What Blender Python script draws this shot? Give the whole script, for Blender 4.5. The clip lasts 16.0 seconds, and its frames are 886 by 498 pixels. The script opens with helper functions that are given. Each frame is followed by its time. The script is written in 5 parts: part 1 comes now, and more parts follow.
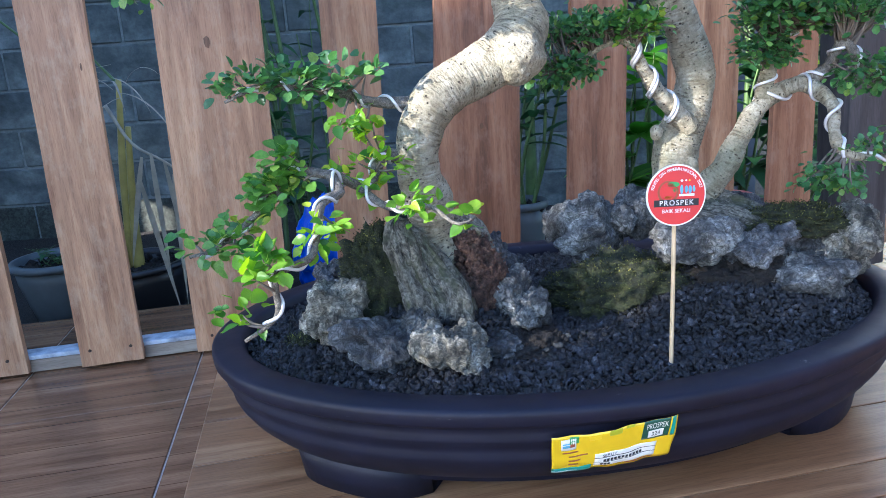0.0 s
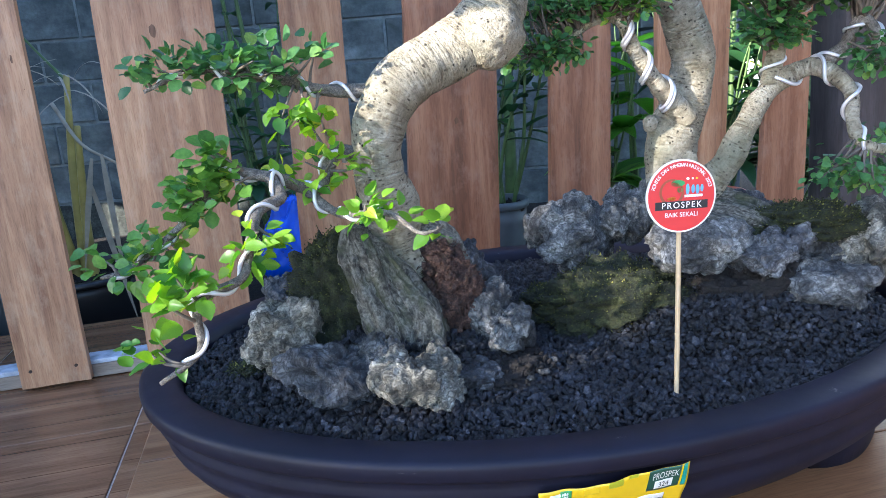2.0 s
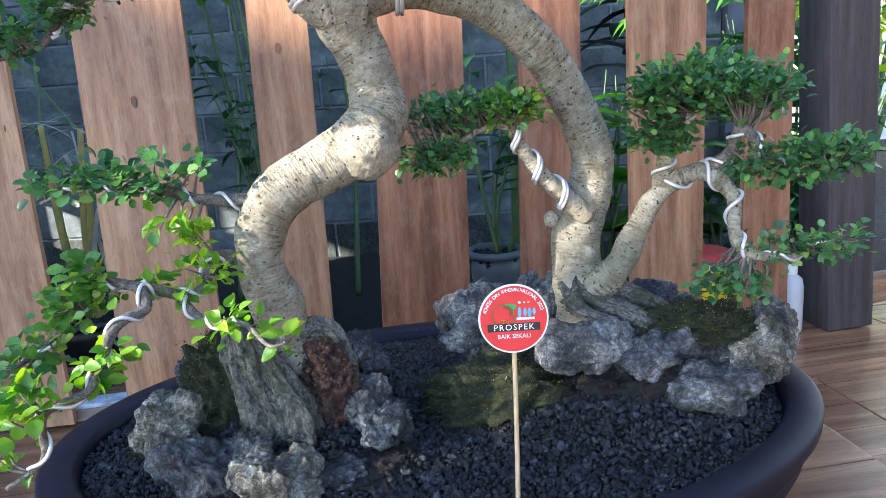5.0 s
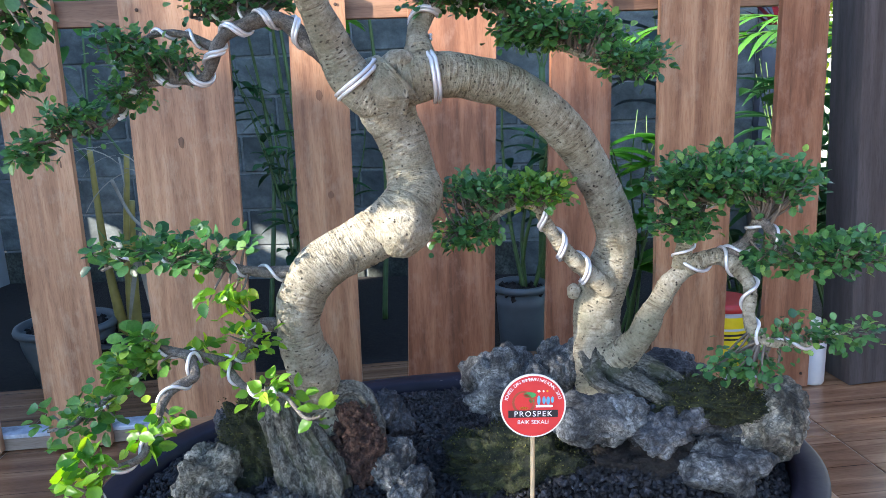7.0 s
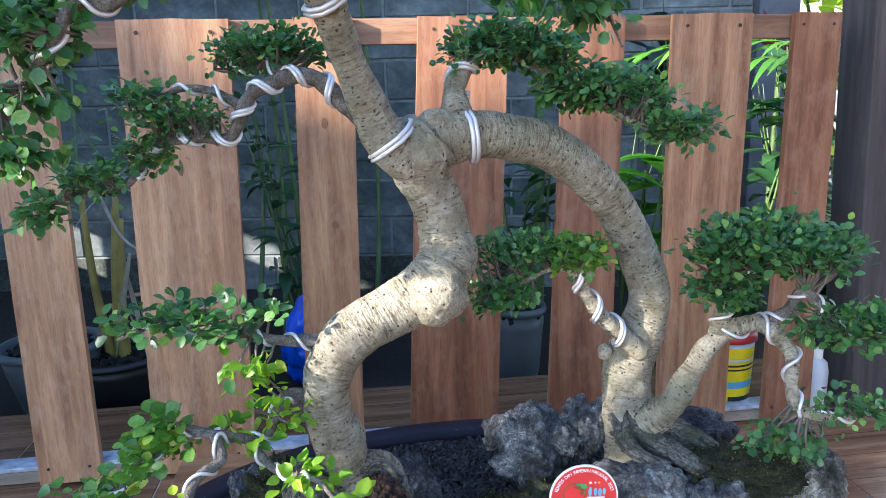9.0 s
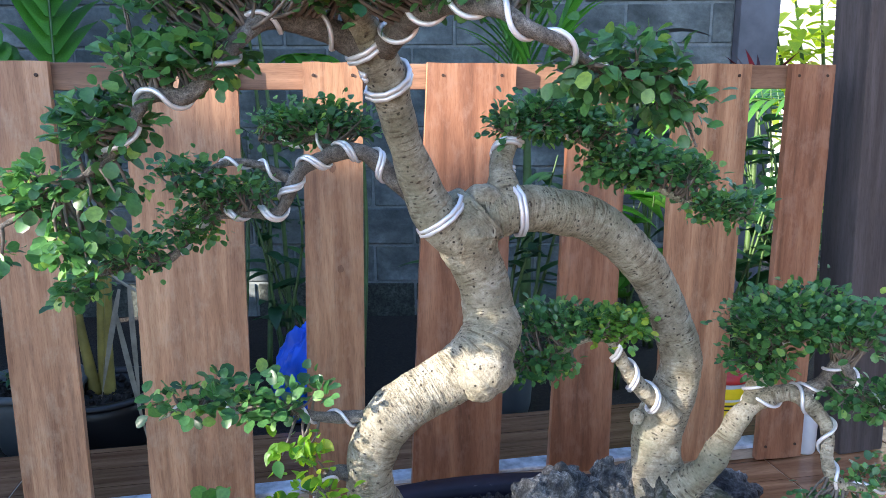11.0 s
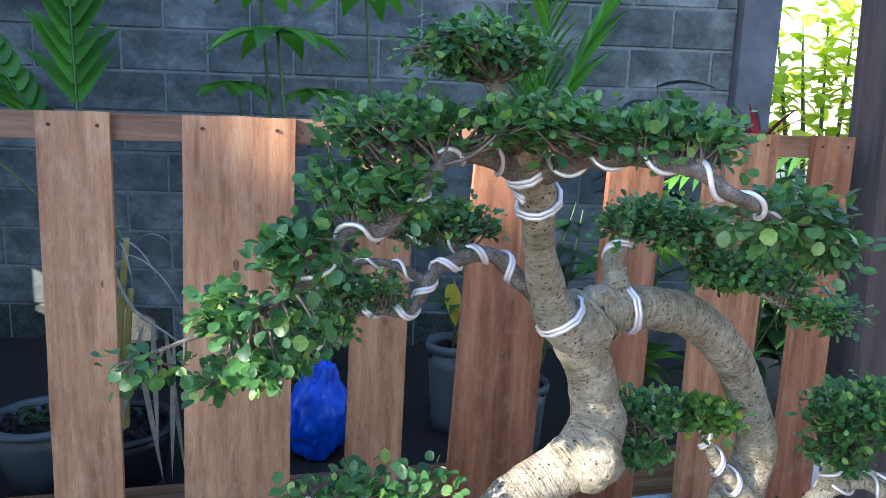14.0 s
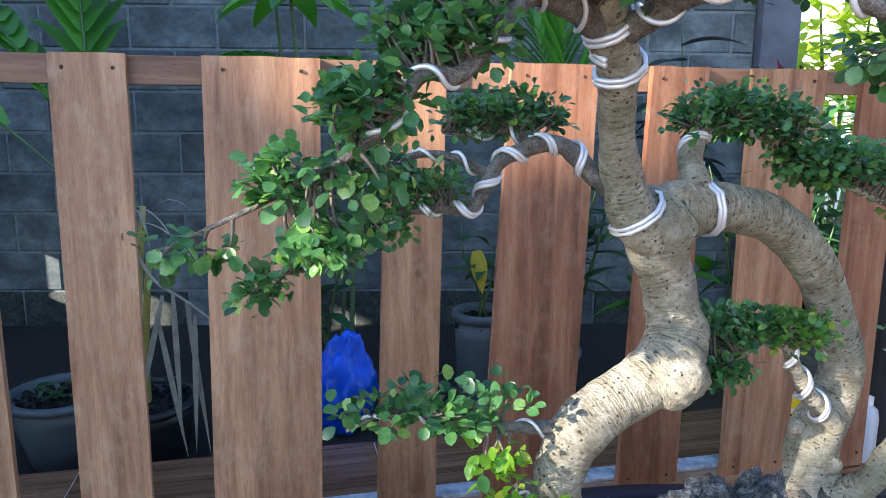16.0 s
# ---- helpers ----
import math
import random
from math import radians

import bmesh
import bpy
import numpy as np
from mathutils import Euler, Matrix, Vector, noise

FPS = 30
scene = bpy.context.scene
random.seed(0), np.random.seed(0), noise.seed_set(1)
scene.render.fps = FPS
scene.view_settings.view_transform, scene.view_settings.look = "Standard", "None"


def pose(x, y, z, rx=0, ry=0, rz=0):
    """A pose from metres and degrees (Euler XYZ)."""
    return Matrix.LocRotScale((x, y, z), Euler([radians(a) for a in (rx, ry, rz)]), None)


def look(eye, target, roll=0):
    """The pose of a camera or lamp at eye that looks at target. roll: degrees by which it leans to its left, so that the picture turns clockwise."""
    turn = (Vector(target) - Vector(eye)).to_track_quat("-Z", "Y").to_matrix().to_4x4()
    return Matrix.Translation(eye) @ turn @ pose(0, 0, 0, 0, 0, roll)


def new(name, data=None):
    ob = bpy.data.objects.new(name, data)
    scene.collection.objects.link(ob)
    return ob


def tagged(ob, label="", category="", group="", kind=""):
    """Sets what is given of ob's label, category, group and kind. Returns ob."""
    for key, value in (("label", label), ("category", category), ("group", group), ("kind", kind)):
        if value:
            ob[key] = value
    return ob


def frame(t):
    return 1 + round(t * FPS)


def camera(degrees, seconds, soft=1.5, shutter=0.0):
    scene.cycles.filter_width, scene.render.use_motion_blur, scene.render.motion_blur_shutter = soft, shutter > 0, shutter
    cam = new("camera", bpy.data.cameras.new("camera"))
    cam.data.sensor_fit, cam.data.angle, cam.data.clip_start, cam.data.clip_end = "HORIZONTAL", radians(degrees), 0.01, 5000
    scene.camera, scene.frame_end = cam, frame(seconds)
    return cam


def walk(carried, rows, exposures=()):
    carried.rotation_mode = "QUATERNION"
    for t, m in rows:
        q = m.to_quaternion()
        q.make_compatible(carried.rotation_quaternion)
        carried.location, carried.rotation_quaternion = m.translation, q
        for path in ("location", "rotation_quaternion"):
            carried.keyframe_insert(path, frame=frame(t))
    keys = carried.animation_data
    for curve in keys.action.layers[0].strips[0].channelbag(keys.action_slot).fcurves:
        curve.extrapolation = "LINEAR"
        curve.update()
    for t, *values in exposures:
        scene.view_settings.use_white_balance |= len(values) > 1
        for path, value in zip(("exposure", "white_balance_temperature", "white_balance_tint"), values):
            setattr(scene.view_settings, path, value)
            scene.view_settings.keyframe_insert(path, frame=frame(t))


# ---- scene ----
cam = camera(64.5, 16.0, soft=0.5)
METRES, EYE, TILT, LEAN, TURN = 1.15, 0.68, 0.0, 1.2, 0.0
ROWS = [
    (0.0, 0.0, 0.0, 0.0, -0.65, -14.76, 2.49),
    (0.5, -0.0103, 0.0321, -0.0057, -0.52, -14.57, 2.18),
    (1.0, -0.0074, 0.0633, -0.0085, -0.99, -14.57, 3.17),
    (1.5, 0.0024, 0.0923, -0.0133, -1.97, -14.91, 2.99),
    (2.0, 0.0166, 0.1138, -0.0164, -2.34, -15.01, 2.93),
    (2.5, 0.0434, 0.131, -0.0138, -2.17, -14.87, 3.25),
    (3.0, 0.0903, 0.1339, 0.0004, -1.89, -14.82, 4.74),
    (3.5, 0.1272, 0.1282, 0.0152, -1.24, -14.17, 4.78),
    (4.0, 0.1632, 0.1211, 0.0309, 0.16, -13.51, 4.45),
    (6.5, 0.2134, 0.0733, 0.124, 4.33, -12.69, 1.2),
    (7.0, 0.2059, 0.0714, 0.1477, 4.87, -12.34, 1.16),
    (7.5, 0.1941, 0.0777, 0.1684, 5.07, -12.53, 1.04),
    (8.0, 0.1771, 0.0864, 0.1847, 4.99, -12.46, 0.91),
    (8.5, 0.1622, 0.1016, 0.2003, 4.32, -12.86, 0.69),
    (9.0, 0.1387, 0.1172, 0.2163, 3.1, -12.71, 0.15),
    (9.5, 0.1171, 0.1199, 0.2379, 2.63, -12.04, 0.04),
    (12.0, 0.0041, 0.1386, 0.3138, -1.04, -11.5, -0.88),
    (12.5, -0.0209, 0.1396, 0.3432, -1.39, -11.55, -0.56),
    (13.0, -0.0487, 0.1282, 0.3675, -2.32, -10.83, -1.46),
    (13.5, -0.0848, 0.1186, 0.3793, -2.22, -10.38, -2.0),
    (14.0, -0.1206, 0.1192, 0.3678, -2.23, -10.5, -3.17),
    (14.5, -0.1515, 0.1356, 0.337, -2.27, -10.47, -4.09),
    (15.0, -0.1622, 0.1494, 0.313, -2.26, -10.18, -3.71),
    (15.5, -0.1661, 0.1629, 0.279, -2.28, -10.18, -3.22),
    (16.0, -0.1673, 0.1739, 0.2538, -1.9, -10.69, -1.54),
]
walk(cam, [(t, pose(0, 0, EYE, TILT, LEAN, TURN) @ pose(METRES * x, METRES * y, METRES * z, 90 + pitch, roll, yaw)) for t, x, y, z, yaw, pitch, roll in ROWS], exposures=((0.0, 2.50, 5600.0, 12.0), (2.0, 2.54, 5850.0, 12.5), (4.0, 2.52, 6000.0, 12.5), (7.0, 2.38, 6000.0, 12.5), (12.0, 2.32, 6050.0, 14.0), (16.0, 2.22, 5950.0, 12.5)))

# ---------------- world and light ----------------
SUN_FROM = Vector((-0.80, -0.48, 0.35)).normalized()
world = bpy.data.worlds.new("sky")
scene.world = world
world.use_nodes = True
wn = world.node_tree
wn.nodes.clear()
sky = wn.nodes.new("ShaderNodeTexSky")
sky.sky_type = "NISHITA"
sky.sun_disc = False
sky.sun_elevation = math.asin(SUN_FROM.z)
sky.sun_rotation = math.atan2(SUN_FROM.x, SUN_FROM.y)
sky.air_density, sky.dust_density, sky.ozone_density = 1.0, 0.6, 2.5
bg = wn.nodes.new("ShaderNodeBackground")
bg.inputs["Strength"].default_value = 0.15
wout = wn.nodes.new("ShaderNodeOutputWorld")
wn.links.new(sky.outputs[0], bg.inputs["Color"])
wn.links.new(bg.outputs[0], wout.inputs["Surface"])
sun_data = bpy.data.lights.new("sun", "SUN")
sun_data.energy, sun_data.angle, sun_data.color = 5.0, radians(1), (1.0, 0.90, 0.74)
sun = new("sun", sun_data)
sun.matrix_world = look(SUN_FROM * 20, (0, 0, 0))

# ---------------- helpers ----------------
ROOM = math.atan(0.19)
CU, SU = math.cos(ROOM), math.sin(ROOM)
ROOM_M = Matrix.Rotation(ROOM, 4, "Z")


def room(u, v, z=0.0):
    return Vector((u * CU - v * SU, u * SU + v * CU, z))


def mesh_of(name, verts, faces, mat, smooth=True):
    me = bpy.data.meshes.new(name)
    me.from_pydata([tuple(v) for v in verts], [], [tuple(f) for f in faces])
    me.materials.append(mat)
    if smooth:
        me.polygons.foreach_set("use_smooth", [True] * len(me.polygons))
    me.update()
    return me


def from_bm(name, bm, mat, smooth=False):
    me = bpy.data.meshes.new(name)
    bm.to_mesh(me)
    bm.free()
    me.materials.append(mat)
    if smooth:
        me.polygons.foreach_set("use_smooth", [True] * len(me.polygons))
    return me


def part(name, me, parent, label="", m=None):
    ob = new(name, me)
    ob.parent = parent
    if m is not None:
        ob.matrix_basis = m
    if label:
        tagged(ob, label)
    return ob


def thing(name, label, category, m=None, group="", kind="", me=None):
    ob = new(name, me)
    if m is not None:
        ob.matrix_basis = m
    return tagged(ob, label, category, group, kind)


def bevel_all(bm, w, seg=2):
    bmesh.ops.bevel(bm, geom=list(bm.edges), offset=w, segments=seg, affect="EDGES", profile=0.6)


def box_bm(x0, y0, z0, x1, y1, z1, bevel=0.0, seg=2, bm=None):
    own = bmesh.new()
    bmesh.ops.create_cube(own, size=1.0)
    for v in own.verts:
        v.co = Vector((x0 + (v.co.x + .5) * (x1 - x0), y0 + (v.co.y + .5) * (y1 - y0), z0 + (v.co.z + .5) * (z1 - z0)))
    if bevel:
        bevel_all(own, bevel, seg)
    if bm is None:
        return own
    tmp = bpy.data.meshes.new("t")
    own.to_mesh(tmp)
    own.free()
    bm.from_mesh(tmp)
    bpy.data.meshes.remove(tmp)
    return bm


def spline(pts, step=0.006):
    """Catmull-Rom through the points, as a list of vectors and the running index."""
    P = [Vector(p) for p in pts]
    P = [P[0] * 2 - P[1]] + P + [P[-1] * 2 - P[-2]]
    out = []
    for i in range(1, len(P) - 2):
        a, b, c, d = P[i - 1:i + 3]
        n = max(2, int((c - b).length / step))
        for k in range(n):
            s = k / n
            q = 0.5 * ((2 * b) + (c - a) * s + (2 * a - 5 * b + 4 * c - d) * s * s + (3 * b - a - 3 * c + d) * s ** 3)
            out.append((q, i - 1 + s))
    out.append((P[-2].copy(), len(pts) - 1.0))
    return out


def lerp_list(vals, s):
    i = min(int(s), len(vals) - 2)
    f = s - i
    f = f * f * (3 - 2 * f)
    return vals[i] * (1 - f) + vals[i + 1] * f


TUBE_XYZ = []


def barked(name, tb, mat):
    """A tube's mesh that keeps each point's place round and along the wood, for the bark."""
    me = mesh_of(name, *tb, mat)
    at = me.attributes.new("wood", "FLOAT_VECTOR", "POINT")
    flat = [c for p in TUBE_XYZ for c in p]
    flat += [0.0] * (len(me.vertices) * 3 - len(flat))
    at.data.foreach_set("vector", flat)
    return me


def tube(pts, radii, sides=10, step=0.006, rough=0.0, freq=40.0, seed=0.0, cap=True, ridges=0.0, flutes=0.0):
    """A tapered tube along a spline, with an uneven skin."""
    path = spline(pts, step)
    n = len(path)
    verts, faces = [], []
    TUBE_XYZ.clear()
    run = seed
    side = Vector((0.9, 0.3, 0.31))
    for k, (q, s) in enumerate(path):
        t = (path[min(k + 1, n - 1)][0] - path[max(k - 1, 0)][0]).normalized()
        side = side - t * side.dot(t)
        if side.length < 1e-3:
            side = Vector((0, 1, 0.2)).cross(t)
        side.normalize()
        up2 = t.cross(side).normalized()
        r = lerp_list(radii, s)
        run += (q - path[max(k - 1, 0)][0]).length
        for j in range(sides):
            a = 2 * math.pi * j / sides
            d = side * math.cos(a) + up2 * math.sin(a)
            rr = r
            if rough:
                p = q + d * r
                rr *= 1 + rough * noise.noise(p * freq * 0.35 + Vector((seed, 0, 0))) + 0.5 * rough * noise.noise(p * freq + Vector((0, seed, 0)))
                if flutes:
                    rr += flutes * r * noise.noise(Vector((math.cos(a) * 2.6, math.sin(a) * 2.6, s * .55 + seed)))
                if ridges:
                    rr += ridges * r * noise.noise(Vector((s * 9, a * 1.2 * 0.3, seed)))
            verts.append(q + d * rr)
            TUBE_XYZ.append((math.cos(a) * r, math.sin(a) * r, run))
    for k in range(n - 1):
        for j in range(sides):
            j2 = (j + 1) % sides
            faces.append((k * sides + j, k * sides + j2, (k + 1) * sides + j2, (k + 1) * sides + j))
    if cap:
        verts.append(path[0][0])
        verts.append(path[-1][0])
        a, b = len(verts) - 2, len(verts) - 1
        for j in range(sides):
            j2 = (j + 1) % sides
            faces.append((a, j2, j))
            faces.append((b, (n - 1) * sides + j, (n - 1) * sides + j2))
    return verts, faces


def join(pieces):
    V, Fc = [], []
    for v, f in pieces:
        o = len(V)
        V.extend(v)
        Fc.extend(tuple(i + o for i in q) for q in f)
    return V, Fc


# ---------------- materials ----------------
def material(name):
    m = bpy.data.materials.new(name)
    m.use_nodes = True
    nt = m.node_tree
    return m, nt, nt.nodes["Principled BSDF"]


def ramp(nt, src, stops):
    r = nt.nodes.new("ShaderNodeValToRGB")
    el = r.color_ramp.elements
    while len(el) < len(stops):
        el.new(0.5)
    for e, (p, c) in zip(el, stops):
        e.position, e.color = p, (*c, 1)
    nt.links.new(src, r.inputs[0])
    return r.outputs[0]


def coords(nt, scale=(1, 1, 1), per_object=True):
    tc = nt.nodes.new("ShaderNodeTexCoord")
    mp = nt.nodes.new("ShaderNodeMapping")
    mp.inputs["Scale"].default_value = scale
    nt.links.new(tc.outputs["Object"], mp.inputs["Vector"])
    if per_object:
        oi = nt.nodes.new("ShaderNodeObjectInfo")
        mu = nt.nodes.new("ShaderNodeMath")
        mu.operation = "MULTIPLY"
        mu.inputs[1].default_value = 37.0
        nt.links.new(oi.outputs["Random"], mu.inputs[0])
        nt.links.new(mu.outputs[0], mp.inputs["Location"])
    return mp.outputs[0]


def noise_tex(nt, vec, scale, detail=4.0, rough=0.55, dist=0.0):
    n = nt.nodes.new("ShaderNodeTexNoise")
    n.inputs["Scale"].default_value, n.inputs["Detail"].default_value = scale, detail
    n.inputs["Roughness"].default_value, n.inputs["Distortion"].default_value = rough, dist
    nt.links.new(vec, n.inputs["Vector"])
    return n.outputs["Fac"]


def mix(nt, a, b, fac, mode="MIX"):
    m = nt.nodes.new("ShaderNodeMix")
    m.data_type, m.blend_type = "RGBA", mode
    if isinstance(fac, float):
        m.inputs[0].default_value = fac
    else:
        nt.links.new(fac, m.inputs[0])
    for sock, v in ((m.inputs[6], a), (m.inputs[7], b)):
        if isinstance(v, tuple):
            sock.default_value = (*v, 1)
        else:
            nt.links.new(v, sock)
    return m.outputs[2]


def bump(nt, bsdf, height, strength=0.3, dist=0.002):
    b = nt.nodes.new("ShaderNodeBump")
    b.inputs["Strength"].default_value, b.inputs["Distance"].default_value = strength, dist
    nt.links.new(height, b.inputs["Height"])
    nt.links.new(b.outputs[0], bsdf.inputs["Normal"])


def wood_mat(name, dark, mid, light, along="z", rough=0.55, scale=1.0, weather=None, strips=0.0):
    m, nt, bs = material(name)
    s = {"z": (14, 14, 1.1), "x": (1.1, 14, 14)}[along]
    vec = coords(nt, tuple(k * scale for k in s))
    grain = noise_tex(nt, vec, 3.0, 6, 0.55, 0.6)
    fine = noise_tex(nt, vec, 34.0, 3, 0.6)
    broad = noise_tex(nt, coords(nt, tuple(k * scale * 0.22 for k in s)), 4.0, 3, 0.5, 1.2)
    col = ramp(nt, grain, [(0.22, dark), (0.50, mid), (0.80, light)])
    col = mix(nt, col, ramp(nt, broad, [(0.35, (0.72, 0.62, 0.55)), (0.65, (1.12, 1.08, 1.0))]), 0.75, "MULTIPLY")
    col = mix(nt, col, ramp(nt, fine, [(0.34, (0.60, 0.55, 0.50)), (0.52, (1.03, 1.03, 1.03))]), 0.55, "MULTIPLY")
    wv = nt.nodes.new("ShaderNodeTexWave")
    wv.bands_direction = "X" if along == "z" else "Y"
    wv.inputs["Scale"].default_value, wv.inputs["Distortion"].default_value = 0.30, 5.0
    wv.inputs["Detail"].default_value, wv.inputs["Detail Scale"].default_value = 3.0, 0.6
    nt.links.new(vec, wv.inputs["Vector"])
    col = mix(nt, col, ramp(nt, wv.outputs["Fac"], [(0.05, (0.80, 0.74, 0.69)), (0.5, (1.04, 1.04, 1.04))]), 0.75, "MULTIPLY")
    if strips:
        tc = nt.nodes.new("ShaderNodeTexCoord")
        sx = nt.nodes.new("ShaderNodeSeparateXYZ")
        nt.links.new(tc.outputs["Object"], sx.inputs[0])
        mu = nt.nodes.new("ShaderNodeMath")
        mu.operation = "MULTIPLY_ADD"
        mu.inputs[1].default_value, mu.inputs[2].default_value = 1 / strips, 0.37
        nt.links.new(sx.outputs["Y"], mu.inputs[0])
        fr = nt.nodes.new("ShaderNodeMath")
        fr.operation = "FRACT"
        nt.links.new(mu.outputs[0], fr.inputs[0])
        col = mix(nt, col, ramp(nt, fr.outputs[0], [(0.0, (0.35, 0.28, 0.22)), (0.022, (0.45, 0.36, 0.3)), (0.03, (1, 1, 1))]), 0.9, "MULTIPLY")
    if weather:
        w = noise_tex(nt, coords(nt, (6, 6, 3)), 5.0, 5, 0.7)
        col = mix(nt, col, weather, ramp(nt, w, [(0.50, (0, 0, 0)), (0.75, (0.6, 0.6, 0.6))]))
    oi = nt.nodes.new("ShaderNodeObjectInfo")
    hue = nt.nodes.new("ShaderNodeHueSaturation")
    mr = nt.nodes.new("ShaderNodeMapRange")
    mr.inputs["To Min"].default_value, mr.inputs["To Max"].default_value = 0.82, 1.14
    nt.links.new(oi.outputs["Random"], mr.inputs["Value"])
    nt.links.new(mr.outputs[0], hue.inputs["Value"])
    nt.links.new(col, hue.inputs["Color"])
    nt.links.new(hue.outputs[0], bs.inputs["Base Color"])
    bs.inputs["Roughness"].default_value = rough
    bump(nt, bs, fine, 0.25, 0.001)
    return m


def stone_mat(name, stops, scale=22.0, rough=0.9, moss=None, bumps=0.6, island=False, swirl=0.0, depth=0.012, grit=0.7):
    m, nt, bs = material(name)
    vec = coords(nt)
    a = noise_tex(nt, vec, scale, 8, 0.68, 0.4)
    b = noise_tex(nt, vec, scale * 5, 5, 0.65)
    col = ramp(nt, a, stops)
    col = mix(nt, col, ramp(nt, b, [(0.36, (0.45, 0.45, 0.45)), (0.58, (1.15, 1.15, 1.15))]), 0.7, "MULTIPLY")
    c = noise_tex(nt, vec, scale * 15, 3, 0.6)
    col = mix(nt, col, ramp(nt, c, [(0.38, (0.38, 0.38, 0.38)), (0.56, (1.3, 1.3, 1.3))]), grit, "MULTIPLY")
    rid = ramp(nt, noise_tex(nt, vec, scale * 2.6, 4, 0.6, 1.6), [(0.42, (1.12, 1.12, 1.12)), (0.485, (0.30, 0.30, 0.30)), (0.52, (0.30, 0.30, 0.30)), (0.58, (1.12, 1.12, 1.12))])
    if swirl:
        col = mix(nt, col, rid, swirl, "MULTIPLY")
    if island:
        geo = nt.nodes.new("ShaderNodeNewGeometry")
        col = mix(nt, col, ramp(nt, geo.outputs["Random Per Island"], [(0.0, (0.35, 0.35, 0.4)), (0.7, (1.0, 1.0, 1.08)), (0.93, (1.9, 1.9, 1.95)), (1.0, (4.2, 4.0, 3.7))]), 1.0, "MULTIPLY")
    if moss:
        g = noise_tex(nt, vec, scale * 0.6, 4, 0.6)
        col = mix(nt, col, moss, ramp(nt, g, [(0.52, (0, 0, 0)), (0.66, (0.85, 0.85, 0.85))]))
    nt.links.new(col, bs.inputs["Base Color"])
    bs.inputs["Roughness"].default_value = rough
    mm = nt.nodes.new("ShaderNodeMath")
    mm.operation = "ADD"
    nt.links.new(a, mm.inputs[0])
    nt.links.new(b, mm.inputs[1])
    if swirl:
        m2 = nt.nodes.new("ShaderNodeMath")
        m2.operation = "MULTIPLY_ADD"
        m2.inputs[1].default_value = 0.35
        nt.links.new(rid, m2.inputs[0])
        nt.links.new(mm.outputs[0], m2.inputs[2])
        mm = m2
    bump(nt, bs, mm.outputs[0], bumps, depth)
    return m


def leaf_mat(name, lo, hi, tip, gloss=0.25, trans=0.35):
    m, nt, bs = material(name)
    geo = nt.nodes.new("ShaderNodeNewGeometry")
    oi = nt.nodes.new("ShaderNodeObjectInfo")
    ad = nt.nodes.new("ShaderNodeMath")
    ad.operation = "ADD"
    nt.links.new(geo.outputs["Random Per Island"], ad.inputs[0])
    nt.links.new(oi.outputs["Random"], ad.inputs[1])
    fr = nt.nodes.new("ShaderNodeMath")
    fr.operation = "FRACT"
    nt.links.new(ad.outputs[0], fr.inputs[0])
    col = ramp(nt, fr.outputs[0], [(0.0, lo), (0.55, hi), (0.85, hi), (1.0, tip)])
    v = noise_tex(nt, coords(nt), 260.0, 2)
    col = mix(nt, col, ramp(nt, v, [(0.35, (0.75, 0.78, 0.75)), (0.65, (1.15, 1.12, 1.05))]), 0.8, "MULTIPLY")
    nt.links.new(col, bs.inputs["Base Color"])
    bs.inputs["Roughness"].default_value = gloss + .08
    bs.inputs["Specular IOR Level"].default_value = .5
    tr = nt.nodes.new("ShaderNodeBsdfTranslucent")
    sat = nt.nodes.new("ShaderNodeHueSaturation")
    sat.inputs["Value"].default_value, sat.inputs["Saturation"].default_value = 1.6, 1.1
    nt.links.new(col, sat.inputs["Color"])
    nt.links.new(sat.outputs[0], tr.inputs["Color"])
    ms = nt.nodes.new("ShaderNodeMixShader")
    ms.inputs[0].default_value = trans
    out = nt.nodes["Material Output"]
    nt.links.new(bs.outputs[0], ms.inputs[1])
    nt.links.new(tr.outputs[0], ms.inputs[2])
    nt.links.new(ms.outputs[0], out.inputs["Surface"])
    return m


def plain_mat(name, col, rough=0.5, metal=0.0, var=0.15, scale=30.0, bumps=0.0, coat=0.0):
    m, nt, bs = material(name)
    a = noise_tex(nt, coords(nt), scale, 5, 0.6)
    lo = tuple(c * (1 - var) for c in col)
    hi = tuple(min(1, c * (1 + var)) for c in col)
    nt.links.new(ramp(nt, a, [(0.3, lo), (0.7, hi)]), bs.inputs["Base Color"])
    bs.inputs["Roughness"].default_value, bs.inputs["Metallic"].default_value = rough, metal
    bs.inputs["Coat Weight"].default_value = coat
    if bumps:
        bump(nt, bs, a, bumps, 0.002)
    return m


TILE = 0.4118
M_PLANK = wood_mat("fence_wood", (0.17, 0.080, 0.046), (0.36, 0.190, 0.105), (0.53, 0.335, 0.205), "z", 0.5, weather=(0.43, 0.29, 0.19))
M_PLANK_RED = wood_mat("red_fence_wood", (0.12, 0.050, 0.028), (0.27, 0.125, 0.070), (0.40, 0.215, 0.130), "z", 0.5, weather=(0.34, 0.20, 0.14))
M_RAIL = wood_mat("rail_wood", (0.17, 0.085, 0.045), (0.30, 0.175, 0.11), (0.44, 0.28, 0.19), "x", 0.6)
M_RAIL_GREY = wood_mat("weathered_rail", (0.17, 0.135, 0.11), (0.30, 0.25, 0.21), (0.42, 0.38, 0.34), "x", 0.75)
